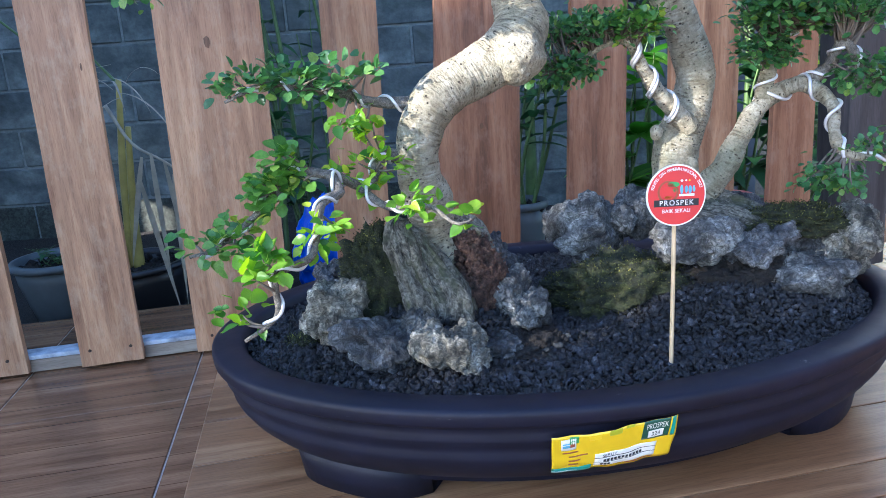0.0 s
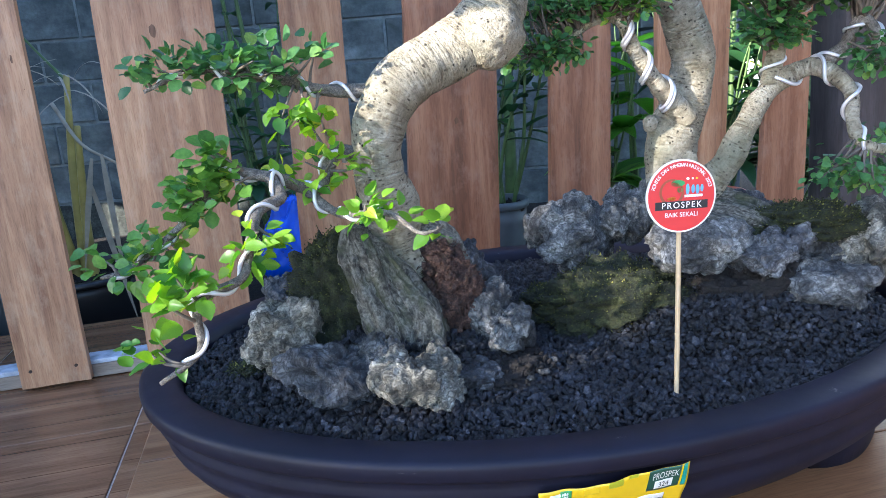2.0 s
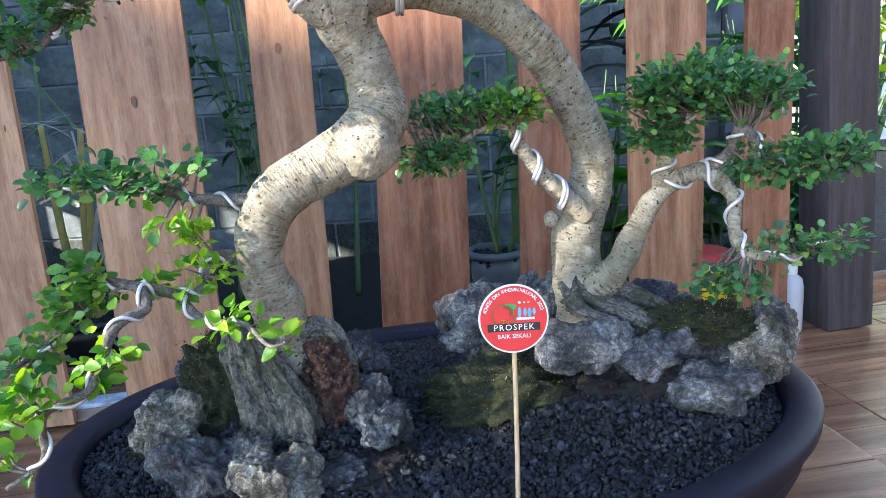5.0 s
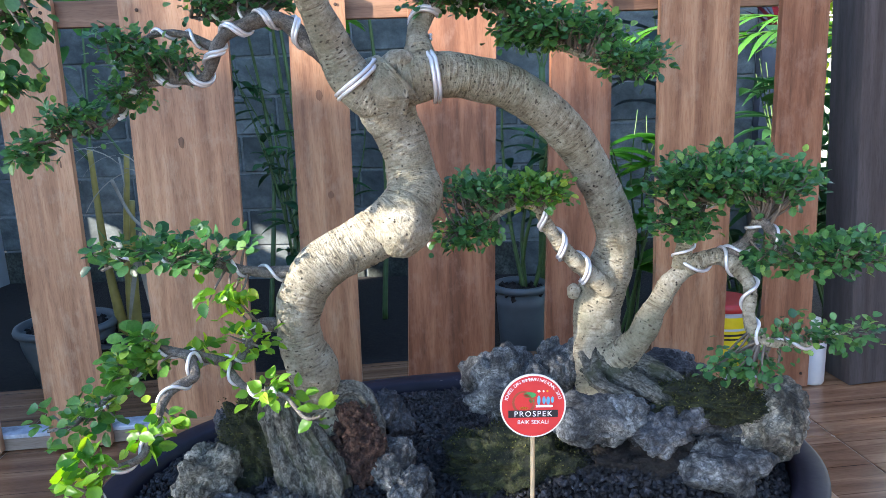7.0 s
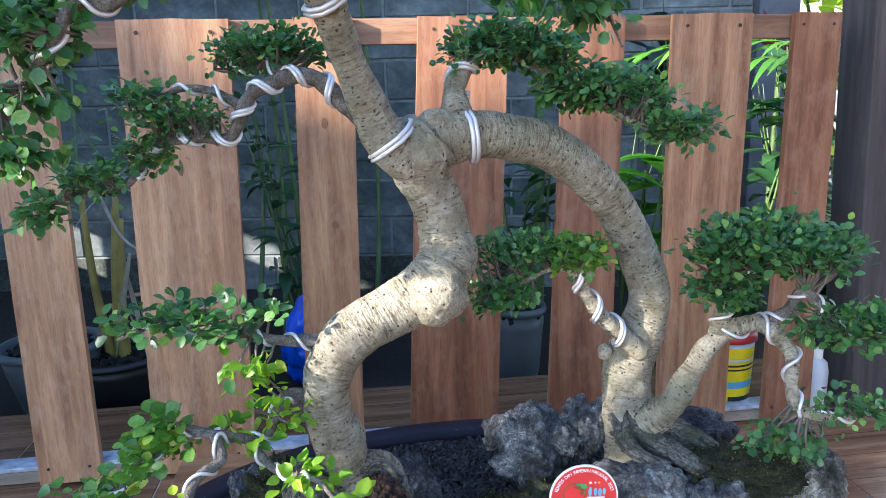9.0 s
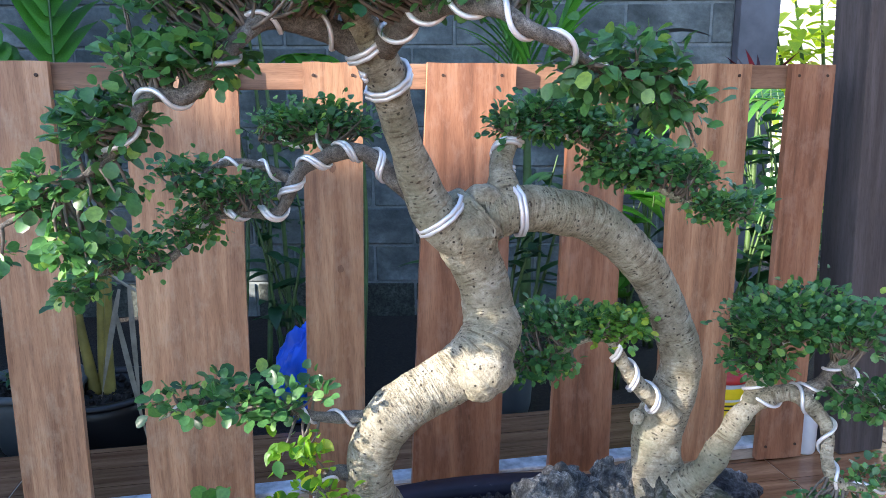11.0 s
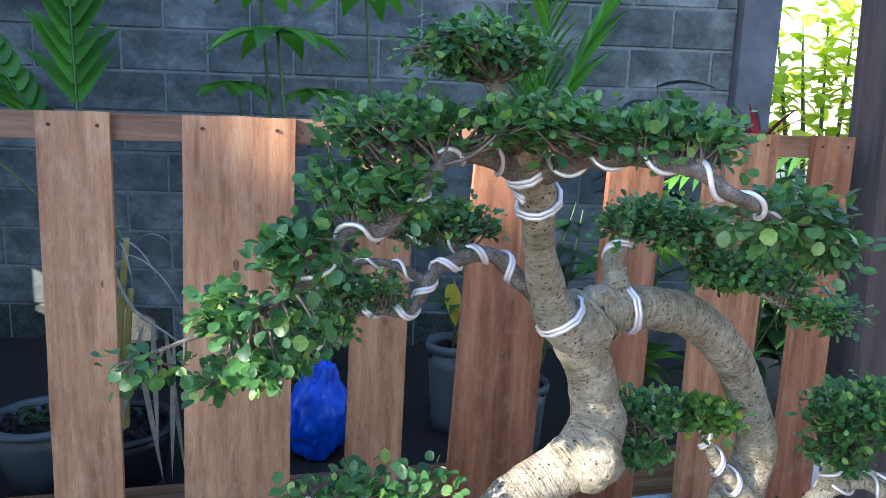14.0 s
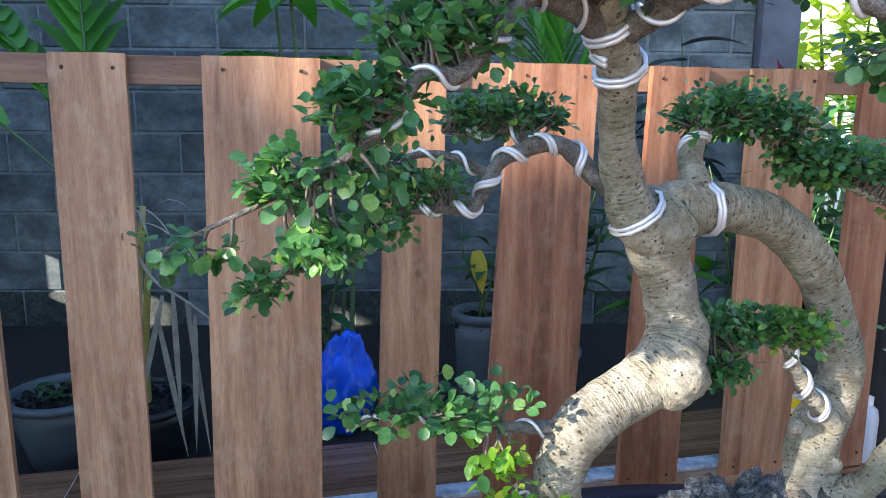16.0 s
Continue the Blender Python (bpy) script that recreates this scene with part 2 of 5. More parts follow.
M_WHITE = plain_mat("whitewash", (0.36, 0.38, 0.43), 0.6, 0, 0.55, 26, 0.3)
M_BENCH = wood_mat("bench_wood", (0.15, 0.075, 0.038), (0.29, 0.155, 0.080), (0.43, 0.27, 0.15), "x", 0.28)
M_POST = wood_mat("post_wood", (0.036, 0.032, 0.036), (0.060, 0.053, 0.058), (0.095, 0.085, 0.09), "z", 0.75)
M_TILE = wood_mat("wood_look_tile", (0.14, 0.072, 0.040), (0.25, 0.135, 0.076), (0.36, 0.215, 0.130), "x", 0.22, strips=TILE / 4)
M_GROUT = plain_mat("grout", (0.62, 0.52, 0.42), 0.8, 0, 0.2, 60)
def glaze_material():
    m, nt, bs = material("glazed_pot")
    vec = coords(nt)
    a = noise_tex(nt, vec, 9.0, 5, 0.6)
    # Blue in these tones stands in for sky reflected by the glaze.
    col = ramp(nt, a, [(0.3, (0.005, 0.005, 0.011)), (0.7, (0.010, 0.010, 0.024))])
    sc = noise_tex(nt, coords(nt, (1, 1, 9)), 38.0, 6, 0.75)
    col = mix(nt, col, (0.30, 0.27, 0.25), ramp(nt, sc, [(0.66, (0, 0, 0)), (0.74, (0.55, 0.55, 0.55))]))
    nt.links.new(col, bs.inputs["Base Color"])
    rr = nt.nodes.new("ShaderNodeMapRange")
    rr.inputs["To Min"].default_value, rr.inputs["To Max"].default_value = 0.42, 0.62
    nt.links.new(noise_tex(nt, vec, 30.0, 4), rr.inputs["Value"])
    nt.links.new(rr.outputs[0], bs.inputs["Roughness"])
    bs.inputs["Specular IOR Level"].default_value = 0.28
    bump(nt, bs, noise_tex(nt, vec, 45.0, 4), 0.18, 0.002)
    return m


M_POT = glaze_material()
M_GRAVEL = stone_mat("black_gravel", [(0.3, (0.0035, 0.004, 0.005)), (0.5, (0.0105, 0.0115, 0.016)), (0.75, (0.052, 0.055, 0.066))], 60, 0.55, None, 0.5, True)
M_SOIL = stone_mat("dark_soil", [(0.3, (0.007, 0.006, 0.005)), (0.55, (0.021, 0.016, 0.014)), (0.75, (0.056, 0.044, 0.035))], 70, 0.95)
M_ROCK = stone_mat("grey_limestone", [(0.34, (0.030, 0.030, 0.033)), (0.46, (0.080, 0.079, 0.079)), (0.57, (0.185, 0.182, 0.175)), (0.72, (0.52, 0.51, 0.48))], 24, 0.9, None, 0.7, swirl=0.7, depth=0.006, grit=0.4)
M_ROCK_WARM = stone_mat("tan_limestone", [(0.34, (0.042, 0.038, 0.031)), (0.46, (0.130, 0.119, 0.096)), (0.57, (0.275, 0.252, 0.205)), (0.72, (0.58, 0.55, 0.49))], 26, 0.9, None, 0.7, swirl=0.7, depth=0.006, grit=0.4)
M_ROCK_DARK = stone_mat("dark_limestone", [(0.34, (0.018, 0.018, 0.022)), (0.46, (0.058, 0.059, 0.066)), (0.58, (0.130, 0.132, 0.140)), (0.75, (0.46, 0.45, 0.44))], 24, 0.9, None, 0.7, swirl=0.7, depth=0.006, grit=0.4)
M_MOSS = stone_mat("moss", [(0.3, (0.006, 0.008, 0.004)), (0.5, (0.022, 0.027, 0.009)), (0.72, (0.085, 0.090, 0.026))], 60, 0.95, None, 0.8)
M_TUFT = leaf_mat("moss_tuft", (0.008, 0.010, 0.004), (0.050, 0.056, 0.014), (0.24, 0.23, 0.055), 0.8, 0.2)
M_DIRT = stone_mat("brown_earth", [(0.32, (0.014, 0.008, 0.007)), (0.5, (0.077, 0.039, 0.028)), (0.68, (0.210, 0.112, 0.081))], 60, 0.95, None, 0.8)
M_WIRE = plain_mat("aluminium_wire", (0.74, 0.73, 0.76), 0.38, 0.45, 0.12, 20)
M_LEAF = leaf_mat("bonsai_leaf", (0.022, 0.080, 0.030), (0.088, 0.215, 0.068), (0.24, 0.37, 0.08))
M_LEAF_NEW = leaf_mat("young_leaf", (0.045, 0.16, 0.022), (0.20, 0.38, 0.032), (0.50, 0.56, 0.06), 0.3, 0.45)
M_LEAF_MID = leaf_mat("fresh_leaf", (0.04, 0.14, 0.03), (0.12, 0.26, 0.045), (0.36, 0.43, 0.06))
M_TWIG = plain_mat("twig_bark", (0.13, 0.105, 0.085), 0.8, 0, 0.4, 60, 0.4)


def bark_material():
    m, nt, bs = material("bonsai_bark")
    vec = coords(nt)
    a = noise_tex(nt, vec, 40.0, 7, 0.68, 0.5)
    b = noise_tex(nt, vec, 230.0, 6, 0.7)
    col = ramp(nt, a, [(0.28, (0.20, 0.165, 0.105)), (0.48, (0.37, 0.325, 0.235)), (0.68, (0.58, 0.53, 0.42))])
    col = mix(nt, col, ramp(nt, b, [(0.38, (0.45, 0.42, 0.38)), (0.52, (1.05, 1.05, 1.05))]), 0.5, "MULTIPLY")
    vo = nt.nodes.new("ShaderNodeTexVoronoi")
    vo.inputs["Scale"].default_value = 120.0
    nt.links.new(vec, vo.inputs["Vector"])
    sel = noise_tex(nt, vec, 55.0, 2)
    sp = ramp(nt, vo.outputs["Distance"], [(0.14, (1, 1, 1)), (0.24, (0, 0, 0))])
    sm = mix(nt, (0.0, 0.0, 0.0), sp, ramp(nt, sel, [(0.47, (0, 0, 0)), (0.52, (1, 1, 1))]))
    col = mix(nt, col, (0.04, 0.03, 0.02), sm)
    moss = noise_tex(nt, vec, 9.0, 4, 0.6)
    col = mix(nt, col, (0.20, 0.21, 0.13), ramp(nt, moss, [(0.48, (0, 0, 0)), (0.70, (0.6, 0.6, 0.6))]))
    nt.links.new(col, bs.inputs["Base Color"])
    bs.inputs["Roughness"].default_value = 0.78
    # fine wrinkles that run across the trunk
    wv = nt.nodes.new("ShaderNodeTexNoise")
    wv.inputs["Scale"].default_value, wv.inputs["Detail"].default_value = 110.0, 6.0
    mp = nt.nodes.new("ShaderNodeMapping")
    mp.inputs["Scale"].default_value = (0.34, 0.34, 2.4)
    at = nt.nodes.new("ShaderNodeAttribute")
    at.attribute_name = "wood"
    nt.links.new(at.outputs["Vector"], mp.inputs["Vector"])
    nt.links.new(mp.outputs[0], wv.inputs["Vector"])
    # short dark pores, wider than high
    mq = nt.nodes.new("ShaderNodeMapping")
    mq.inputs["Scale"].default_value = (0.5, 0.5, 1.3)
    nt.links.new(at.outputs["Vector"], mq.inputs["Vector"])
    vq = nt.nodes.new("ShaderNodeTexVoronoi")
    vq.inputs["Scale"].default_value = 170.0
    nt.links.new(mq.outputs[0], vq.inputs["Vector"])
    pore = ramp(nt, vq.outputs["Distance"], [(0.16, (1, 1, 1)), (0.30, (0, 0, 0))])
    pore = mix(nt, (0.0, 0.0, 0.0), pore, ramp(nt, noise_tex(nt, vec, 70.0, 2), [(0.48, (0, 0, 0)), (0.56, (0.9, 0.9, 0.9))]))
    col = mix(nt, col, (0.06, 0.045, 0.03), pore)
    col = mix(nt, col, ramp(nt, wv.outputs["Fac"], [(0.36, (0.42, 0.37, 0.31)), (0.47, (1.05, 1.05, 1.05))]), ramp(nt, noise_tex(nt, vec, 22.0, 3), [(0.38, (0.15, 0.15, 0.15)), (0.60, (0.85, 0.85, 0.85))]), "MULTIPLY")
    nt.links.new(col, bs.inputs["Base Color"])
    ad = nt.nodes.new("ShaderNodeMath")
    ad.operation = "ADD"
    nt.links.new(wv.outputs["Fac"], ad.inputs[0])
    nt.links.new(b, ad.inputs[1])
    bump(nt, bs, ad.outputs[0], 1.0, 0.007)
    return m


M_BARK = bark_material()
M_BRANCH = stone_mat("branch_bark", [(0.3, (0.06, 0.05, 0.042)), (0.5, (0.15, 0.13, 0.11)), (0.7, (0.27, 0.245, 0.215))], 60, 0.85, None, 0.5)


def root_material():
    m, nt, bs = material("root_bark")
    vec = coords(nt)
    at = nt.nodes.new("ShaderNodeAttribute")
    at.attribute_name = "wood"
    mp = nt.nodes.new("ShaderNodeMapping")
    mp.inputs["Scale"].default_value = (1.25, 1.25, 0.55)
    nt.links.new(at.outputs["Vector"], mp.inputs["Vector"])
    strand = noise_tex(nt, mp.outputs[0], 150.0, 5, 0.6, 1.1)
    grit = noise_tex(nt, vec, 260.0, 5, 0.7)
    patch = noise_tex(nt, vec, 26.0, 4, 0.6)
    col = ramp(nt, strand, [(0.32, (0.018, 0.016, 0.013)), (0.43, (0.072, 0.066, 0.053)), (0.53, (0.135, 0.126, 0.104)), (0.59, (0.215, 0.203, 0.172)), (0.65, (0.12, 0.112, 0.095))])
    col = mix(nt, col, ramp(nt, grit, [(0.38, (0.4, 0.4, 0.4)), (0.56, (1.2, 1.2, 1.2))]), 0.75, "MULTIPLY")
    col = mix(nt, col, (0.05, 0.055, 0.024), ramp(nt, patch, [(0.50, (0, 0, 0)), (0.64, (0.75, 0.75, 0.75))]))
    nt.links.new(col, bs.inputs["Base Color"])
    bs.inputs["Roughness"].default_value = 0.9
    ad = nt.nodes.new("ShaderNodeMath")
    ad.operation = "ADD"
    nt.links.new(strand, ad.inputs[0])
    nt.links.new(grit, ad.inputs[1])
    bump(nt, bs, ad.outputs[0], 0.8, 0.0045)
    return m


M_ROOT = root_material()


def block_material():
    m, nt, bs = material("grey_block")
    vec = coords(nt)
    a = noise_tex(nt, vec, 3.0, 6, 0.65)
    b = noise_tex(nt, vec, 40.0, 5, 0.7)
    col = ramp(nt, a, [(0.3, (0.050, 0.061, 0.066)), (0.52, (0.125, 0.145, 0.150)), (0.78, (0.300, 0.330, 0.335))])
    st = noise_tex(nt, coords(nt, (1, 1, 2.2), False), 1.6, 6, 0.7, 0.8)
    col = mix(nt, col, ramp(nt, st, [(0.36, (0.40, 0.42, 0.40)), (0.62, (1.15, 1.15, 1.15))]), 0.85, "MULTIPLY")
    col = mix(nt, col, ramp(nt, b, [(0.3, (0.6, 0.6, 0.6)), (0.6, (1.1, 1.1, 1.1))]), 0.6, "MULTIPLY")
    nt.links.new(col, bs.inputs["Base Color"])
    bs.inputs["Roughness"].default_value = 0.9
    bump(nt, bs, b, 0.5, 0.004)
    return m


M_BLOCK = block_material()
M_MORTAR = plain_mat("mortar", (0.17, 0.19, 0.195), 0.95, 0, 0.25, 40, 0.4)
M_PILLAR = plain_mat("grey_pillar", (0.09, 0.095, 0.115), 0.8, 0, 0.3, 6, 0.2)

# ---------------- ground, floor, wall ----------------
bed = thing("ground", "dark damp garden soil between the fence and the wall", "soil", kind="structure",
            me=mesh_of("ground", [(-60, -60, -0.10), (60, -60, -0.10), (60, 60, -0.10), (-60, 60, -0.10)], [(0, 1, 2, 3)], M_SOIL, False))

floor = thing("floor", "terrace floor of wood-look ceramic tiles with pale grout", "floor", ROOM_M, kind="structure",
              me=from_bm("floor", box_bm(-3.2, -2.6, -0.20, 3.6, 2.225, -0.004), M_GROUT))
tile_me = from_bm("tile", box_bm(-TILE / 2 + .0022, -TILE / 2 + .0022, -0.012, TILE / 2 - .0022, TILE / 2 - .0022, 0, 0.0012, 1), M_TILE)
tile_end = from_bm("tile", box_bm(-TILE / 2 + .0022, 0.0022, -0.012, TILE / 2 - .0022, 0.300, 0, 0.0012, 1), M_TILE)
U0, V0 = -0.32, 1.512
for i in range(-7, 9):
    for j in range(-9, 1):
        part("tile", tile_me, floor, m=pose(U0 + (i + .5) * TILE, V0 + (j + .5) * TILE, 0))
    part("tile", tile_end, floor, m=pose(U0 + (i + .5) * TILE, V0 + TILE, 0))

WALL_Y, COURSE, BLOCK = 3.75, 0.2, 0.42
wall = thing("wall_north", "grey concrete block wall with weathered mortar joints", "wall", kind="structure",
             me=from_bm("wall_north", box_bm(-2.6, WALL_Y + .008, -0.2, 1.47, WALL_Y + .15, 2.9), M_MORTAR))
# Shade at the wall's foot is put into this darker block colour.
M_BLOCK_SHADE = stone_mat("shaded_block", [(0.3, (0.018, 0.022, 0.018)), (0.55, (0.050, 0.058, 0.050)), (0.78, (0.11, 0.12, 0.10))], 6, 0.8)
shaded_me = from_bm("block", box_bm(-BLOCK / 2 + .006, 0, -COURSE / 2 + .006, BLOCK / 2 - .006, 0.03, COURSE / 2 - .006, 0.006, 1), M_BLOCK_SHADE)
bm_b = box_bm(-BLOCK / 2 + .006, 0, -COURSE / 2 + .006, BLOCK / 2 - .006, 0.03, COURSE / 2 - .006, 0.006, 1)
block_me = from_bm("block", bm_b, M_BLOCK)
rng = random.Random(5)
for r in range(14):
    z = -0.115 + (r + .5) * COURSE
    off = (r % 2) * BLOCK / 2
    for i in range(-9, 4):
        x = i * BLOCK + off + .52
        if x + BLOCK / 2 > 1.47:
            x0, x1 = x - BLOCK / 2 + .006, 1.466
            if x1 - x0 > .03:
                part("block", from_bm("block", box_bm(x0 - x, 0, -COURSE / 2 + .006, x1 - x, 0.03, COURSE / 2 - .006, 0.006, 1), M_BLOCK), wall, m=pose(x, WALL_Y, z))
            continue
        if x < -2.75:
            continue
        part("block", shaded_me if r < 1 and i % 4 else block_me, wall, m=pose(x, WALL_Y - rng.uniform(-.003, .004), z, 0, rng.uniform(-.4, .4), rng.uniform(-.4, .4)))
pillar = thing("pillar", "grey rendered concrete pillar at the end of the block wall", "pillar", kind="structure",
               me=from_bm("pillar", box_bm(1.475, WALL_Y - .06, -0.2, 1.665, WALL_Y + .16, 2.95, .006), M_PILLAR))

# ---------------- fence ----------------
FV = 1.805 * CU
fence = thing("fence", "low picket fence of bare reddish timber planks", "fence", ROOM_M)


def fence_u(x):
    return x / CU + 1.805 * SU


def plank(xl0, xr0, xl1, xr1, z0, z1, seed):
    """A plank between its lower and its upper edges, slightly warped, with worn edges."""
    r = random.Random(seed)
    nz, nu, th = 14, 4, 0.02
    bm = bmesh.new()
    grid = []
    for face in (0, 1):
        rows = []
        for k in range(nz + 1):
            s = k / nz
            a, b = fence_u(xl0 + (xl1 - xl0) * s), fence_u(xr0 + (xr1 - xr0) * s)
            row = []
            for j in range(nu + 1):
                w = j / nu
                e = 0.0016 * noise.noise(Vector((s * 7, seed * 3.1 + (w > .5) * 5, 0))) if j in (0, nu) else 0
                row.append(bm.verts.new((a + (b - a) * w + e, FV + face * th + 0.0015 * math.sin(3 * s + seed), z0 + (z1 - z0) * s + (0.003 * noise.noise(Vector((w * 3, seed, 1))) if k in (0, nz) else 0))))
            rows.append(row)
        grid.append(rows)
    f, g = grid
    for k in range(nz):
        for j in range(nu):
            bm.faces.new((f[k][j], f[k][j + 1], f[k + 1][j + 1], f[k + 1][j]))
            bm.faces.new((g[k][j + 1], g[k][j], g[k + 1][j], g[k + 1][j + 1]))
        bm.faces.new((g[k][0], f[k][0], f[k + 1][0], g[k + 1][0]))
        bm.faces.new((f[k][nu], g[k][nu], g[k + 1][nu], f[k + 1][nu]))
    for j in range(nu):
        bm.faces.new((g[0][j], g[0][j + 1], f[0][j + 1], f[0][j]))
        bm.faces.new((f[nz][j], f[nz][j + 1], g[nz][j + 1], g[nz][j]))
    edges = [e for e in bm.edges if len(e.link_faces) == 2 and e.calc_face_angle() > 1.2]
    bmesh.ops.bevel(bm, geom=edges, offset=0.0022, segments=2, affect="EDGES", profile=0.6)
    return bm


PLANKS = [(-1.49, -1.36, -1.48, -1.35), (-1.28, -1.048, -1.27, -1.042), (-.926, -.783, -.909, -.770), (-.654, -.417, -.628, -.394), (-.288, -.148, -.256, -.126),
          (-.032, .194, .020, .228), (.328, .494, .363, .508), (.630, .822, .627, .827), (.935, 1.072, .936, 1.056)]
M_NAIL = plain_mat("rusty_nail", (0.06, 0.035, 0.025), 0.7, 0.4)
nail_bm = bmesh.new()
bmesh.ops.create_cone(nail_bm, cap_ends=True, segments=8, radius1=.0042, radius2=.0036, depth=.003)
nail_me = from_bm("nail", nail_bm, M_NAIL)
for i, (a0, b0, a1, b1) in enumerate(PLANKS):
    pk = part("plank", from_bm("plank", plank(a0, b0, a1, b1, .008, 1.094, i * 1.7), M_PLANK_RED if i in (5, 6, 8) else M_PLANK), fence)
    for w in (.17, .83):
        for zz, (l, r_) in ((1.066, (a1, b1)), (.048, (a0, b0))):
            part("nail", nail_me, pk, m=pose(fence_u(l + (r_ - l) * w), FV - .0012, zz, 90))
M_KNOT = wood_mat("knot_wood", (0.09, 0.045, 0.026), (0.16, 0.085, 0.05), (0.25, 0.14, 0.085), "z", 0.7)
for kx, kz, kw, kh, sd in ((-.800, .725, .008, .030, 1), (-.788, .665, .005, .012, 2), (-.525, .765, .007, .013, 3), (-.19, .62, .007, .010, 4), (-.20, .86, .008, .012, 5), (.11, .52, .006, .008, 6)):
    n = 22
    V = [(fence_u(kx), FV - .0014, kz)]
    for k in range(n):
        a = 6.283 * k / n
        q = 1 + .28 * noise.noise(Vector((math.cos(a) * 1.5, math.sin(a) * 1.5, sd)))
        V.append((fence_u(kx) + kw * q * math.cos(a), FV - .0006, kz + kh * q * math.sin(a)))
    part("knot", mesh_of("knot", V, [(0, 1 + k, 1 + (k + 1) % n) for k in range(n)], M_KNOT), fence, "dark oval knot in the timber")
part("top_rail", from_bm("top_rail", box_bm(fence_u(-1.7), FV + .0235, 1.035, fence_u(1.075), FV + .052, 1.093, .002), M_RAIL), fence)
part("bottom_rail", from_bm("bottom_rail", box_bm(fence_u(-1.7), FV + .0235, .002, fence_u(1.08), FV + .06, .034, .003), M_RAIL_GREY), fence, "grey weathered bottom rail")
part("rail_cap", from_bm("rail_cap", box_bm(fence_u(-1.7), FV + .0225, .0345, fence_u(1.08), FV + .078, .046, .003), M_WHITE), fence, "whitewashed strip on the bottom rail")

post = thing("fence_post", "dark weathered square timber post at the fence end", "post",
             Matrix.Translation(room(fence_u(1.192), FV - .005, 0)) @ ROOM_M @ pose(0, 0, 0, 0, -2.6, 0))
part("shaft", from_bm("shaft", box_bm(0, 0, 0, .14, .13, 2.3, .005), M_POST), post)
part("side_rail", from_bm("side_rail", box_bm(.1405, .02, .055, 1.4, .06, .135, .003), M_RAIL), post)

# ---------------- bench ----------------
bench = thing("low_bench", "low wooden plank bench with varnished brown boards", "bench", ROOM_M)
vs = [.40, .594, .657, .778, .905, 1.03, 1.155, 1.28, 1.405, 1.53]
for i in range(len(vs) - 1):
    part("board", from_bm("board", box_bm(-.2, vs[i] + .001, .148, .98, vs[i + 1] - .001, .174, .002), M_BENCH), bench)
for u in (-.12, .38, .88):
    part("batten", from_bm("batten", box_bm(u, .42, .104, u + .05, 1.51, .1475, .003), M_BENCH), bench)
    for v in (.45, 1.42):
        part("leg", from_bm("leg", box_bm(u - .005, v, .0, u + .055, v + .06, .1035, .003), M_BENCH), bench)

# ---------------- pot ----------------
PC, PA, PB, PROT = Vector((.168, .999, 0)), .508, .343, math.atan2(.162, .987)
POT_M = Matrix.Translation(PC) @ Matrix.Rotation(PROT, 4, "Z")


def oval_shell(profile, n=160):
    """Sweep a profile of (inset, z) round the oval."""
    V, Fc = [], []
    for d, z in profile:
        for k in range(n):
            a = 2 * math.pi * k / n
            V.append(((PA - d) * math.cos(a), (PB - d) * math.sin(a), z))
    for i in range(len(profile) - 1):
        for k in range(n):
            k2 = (k + 1) % n
            Fc.append((i * n + k, i * n + k2, (i + 1) * n + k2, (i + 1) * n + k))
    return V, Fc


pot = thing("bonsai_pot", "large oval dark brown glazed bonsai pot on cloud feet", "plant pot", POT_M)
prof = [(.050, .285), (.046, .318), (.043, .329), (.038, .332), (.006, .332), (.001, .3295), (0, .325), (.001, .314), (.004, .310), (.010, .309), (.013, .303),
        (.014, .296), (.012, .291), (.014, .286), (.020, .278), (.022, .270), (.020, .266), (.024, .258), (.034, .245), (.050, .231), (.070, .221), (.078, .2165), (.078, .212), (.085, .208), (.10, .206), (.30, .206)]
prof = [(d, z if z > .27 else .27 - (.27 - z) * 1.2) for d, z in prof]
part("body", mesh_of("body", *oval_shell(prof), M_POT), pot)
for ang, wdt in ((218, 17), (322, 17), (142, 17), (38, 17)):
    V, Fc = [], []
    n = 16
    for k in range(n + 1):
        s = k / n
        a = radians(ang + (s - .5) * 2 * wdt)
        endk = (2 * abs(s - .5)) ** 4 * .03
        top = .228 + .004 * math.cos((s - .5) * 6)
        for d, z in ((.052 + endk, top), (.056 + endk, .202), (.060 + endk, .1745), (.10 + endk, .1745), (.11 + endk, top - .02)):
            V.append(((PA - d) * math.cos(a), (PB - d) * math.sin(a), z if z > .2 else .1745))
    m_ = 5
    for k in range(n):
        for j in range(m_):
            j2 = (j + 1) % m_
            Fc.append((k * m_ + j, k * m_ + j2, (k + 1) * m_ + j2, (k + 1) * m_ + j))
    Fc.append(tuple(range(m_)))
    Fc.append(tuple(n * m_ + j for j in reversed(range(m_))))
    part("foot", mesh_of("foot", V, Fc, M_POT, True), pot)

# ---------------- soil and gravel ----------------
MOUNDS = [(-.03, .90, .15, .055), (.40, 1.0, .21, .05)]


def soil_z(x, y):
    z = .3145
    for mx, my, r, h in MOUNDS:
        d = math.hypot(x - mx, (y - my) * 1.25) / r
        z += h * max(0, 1 - d * d) if d < 1 else 0
    return z


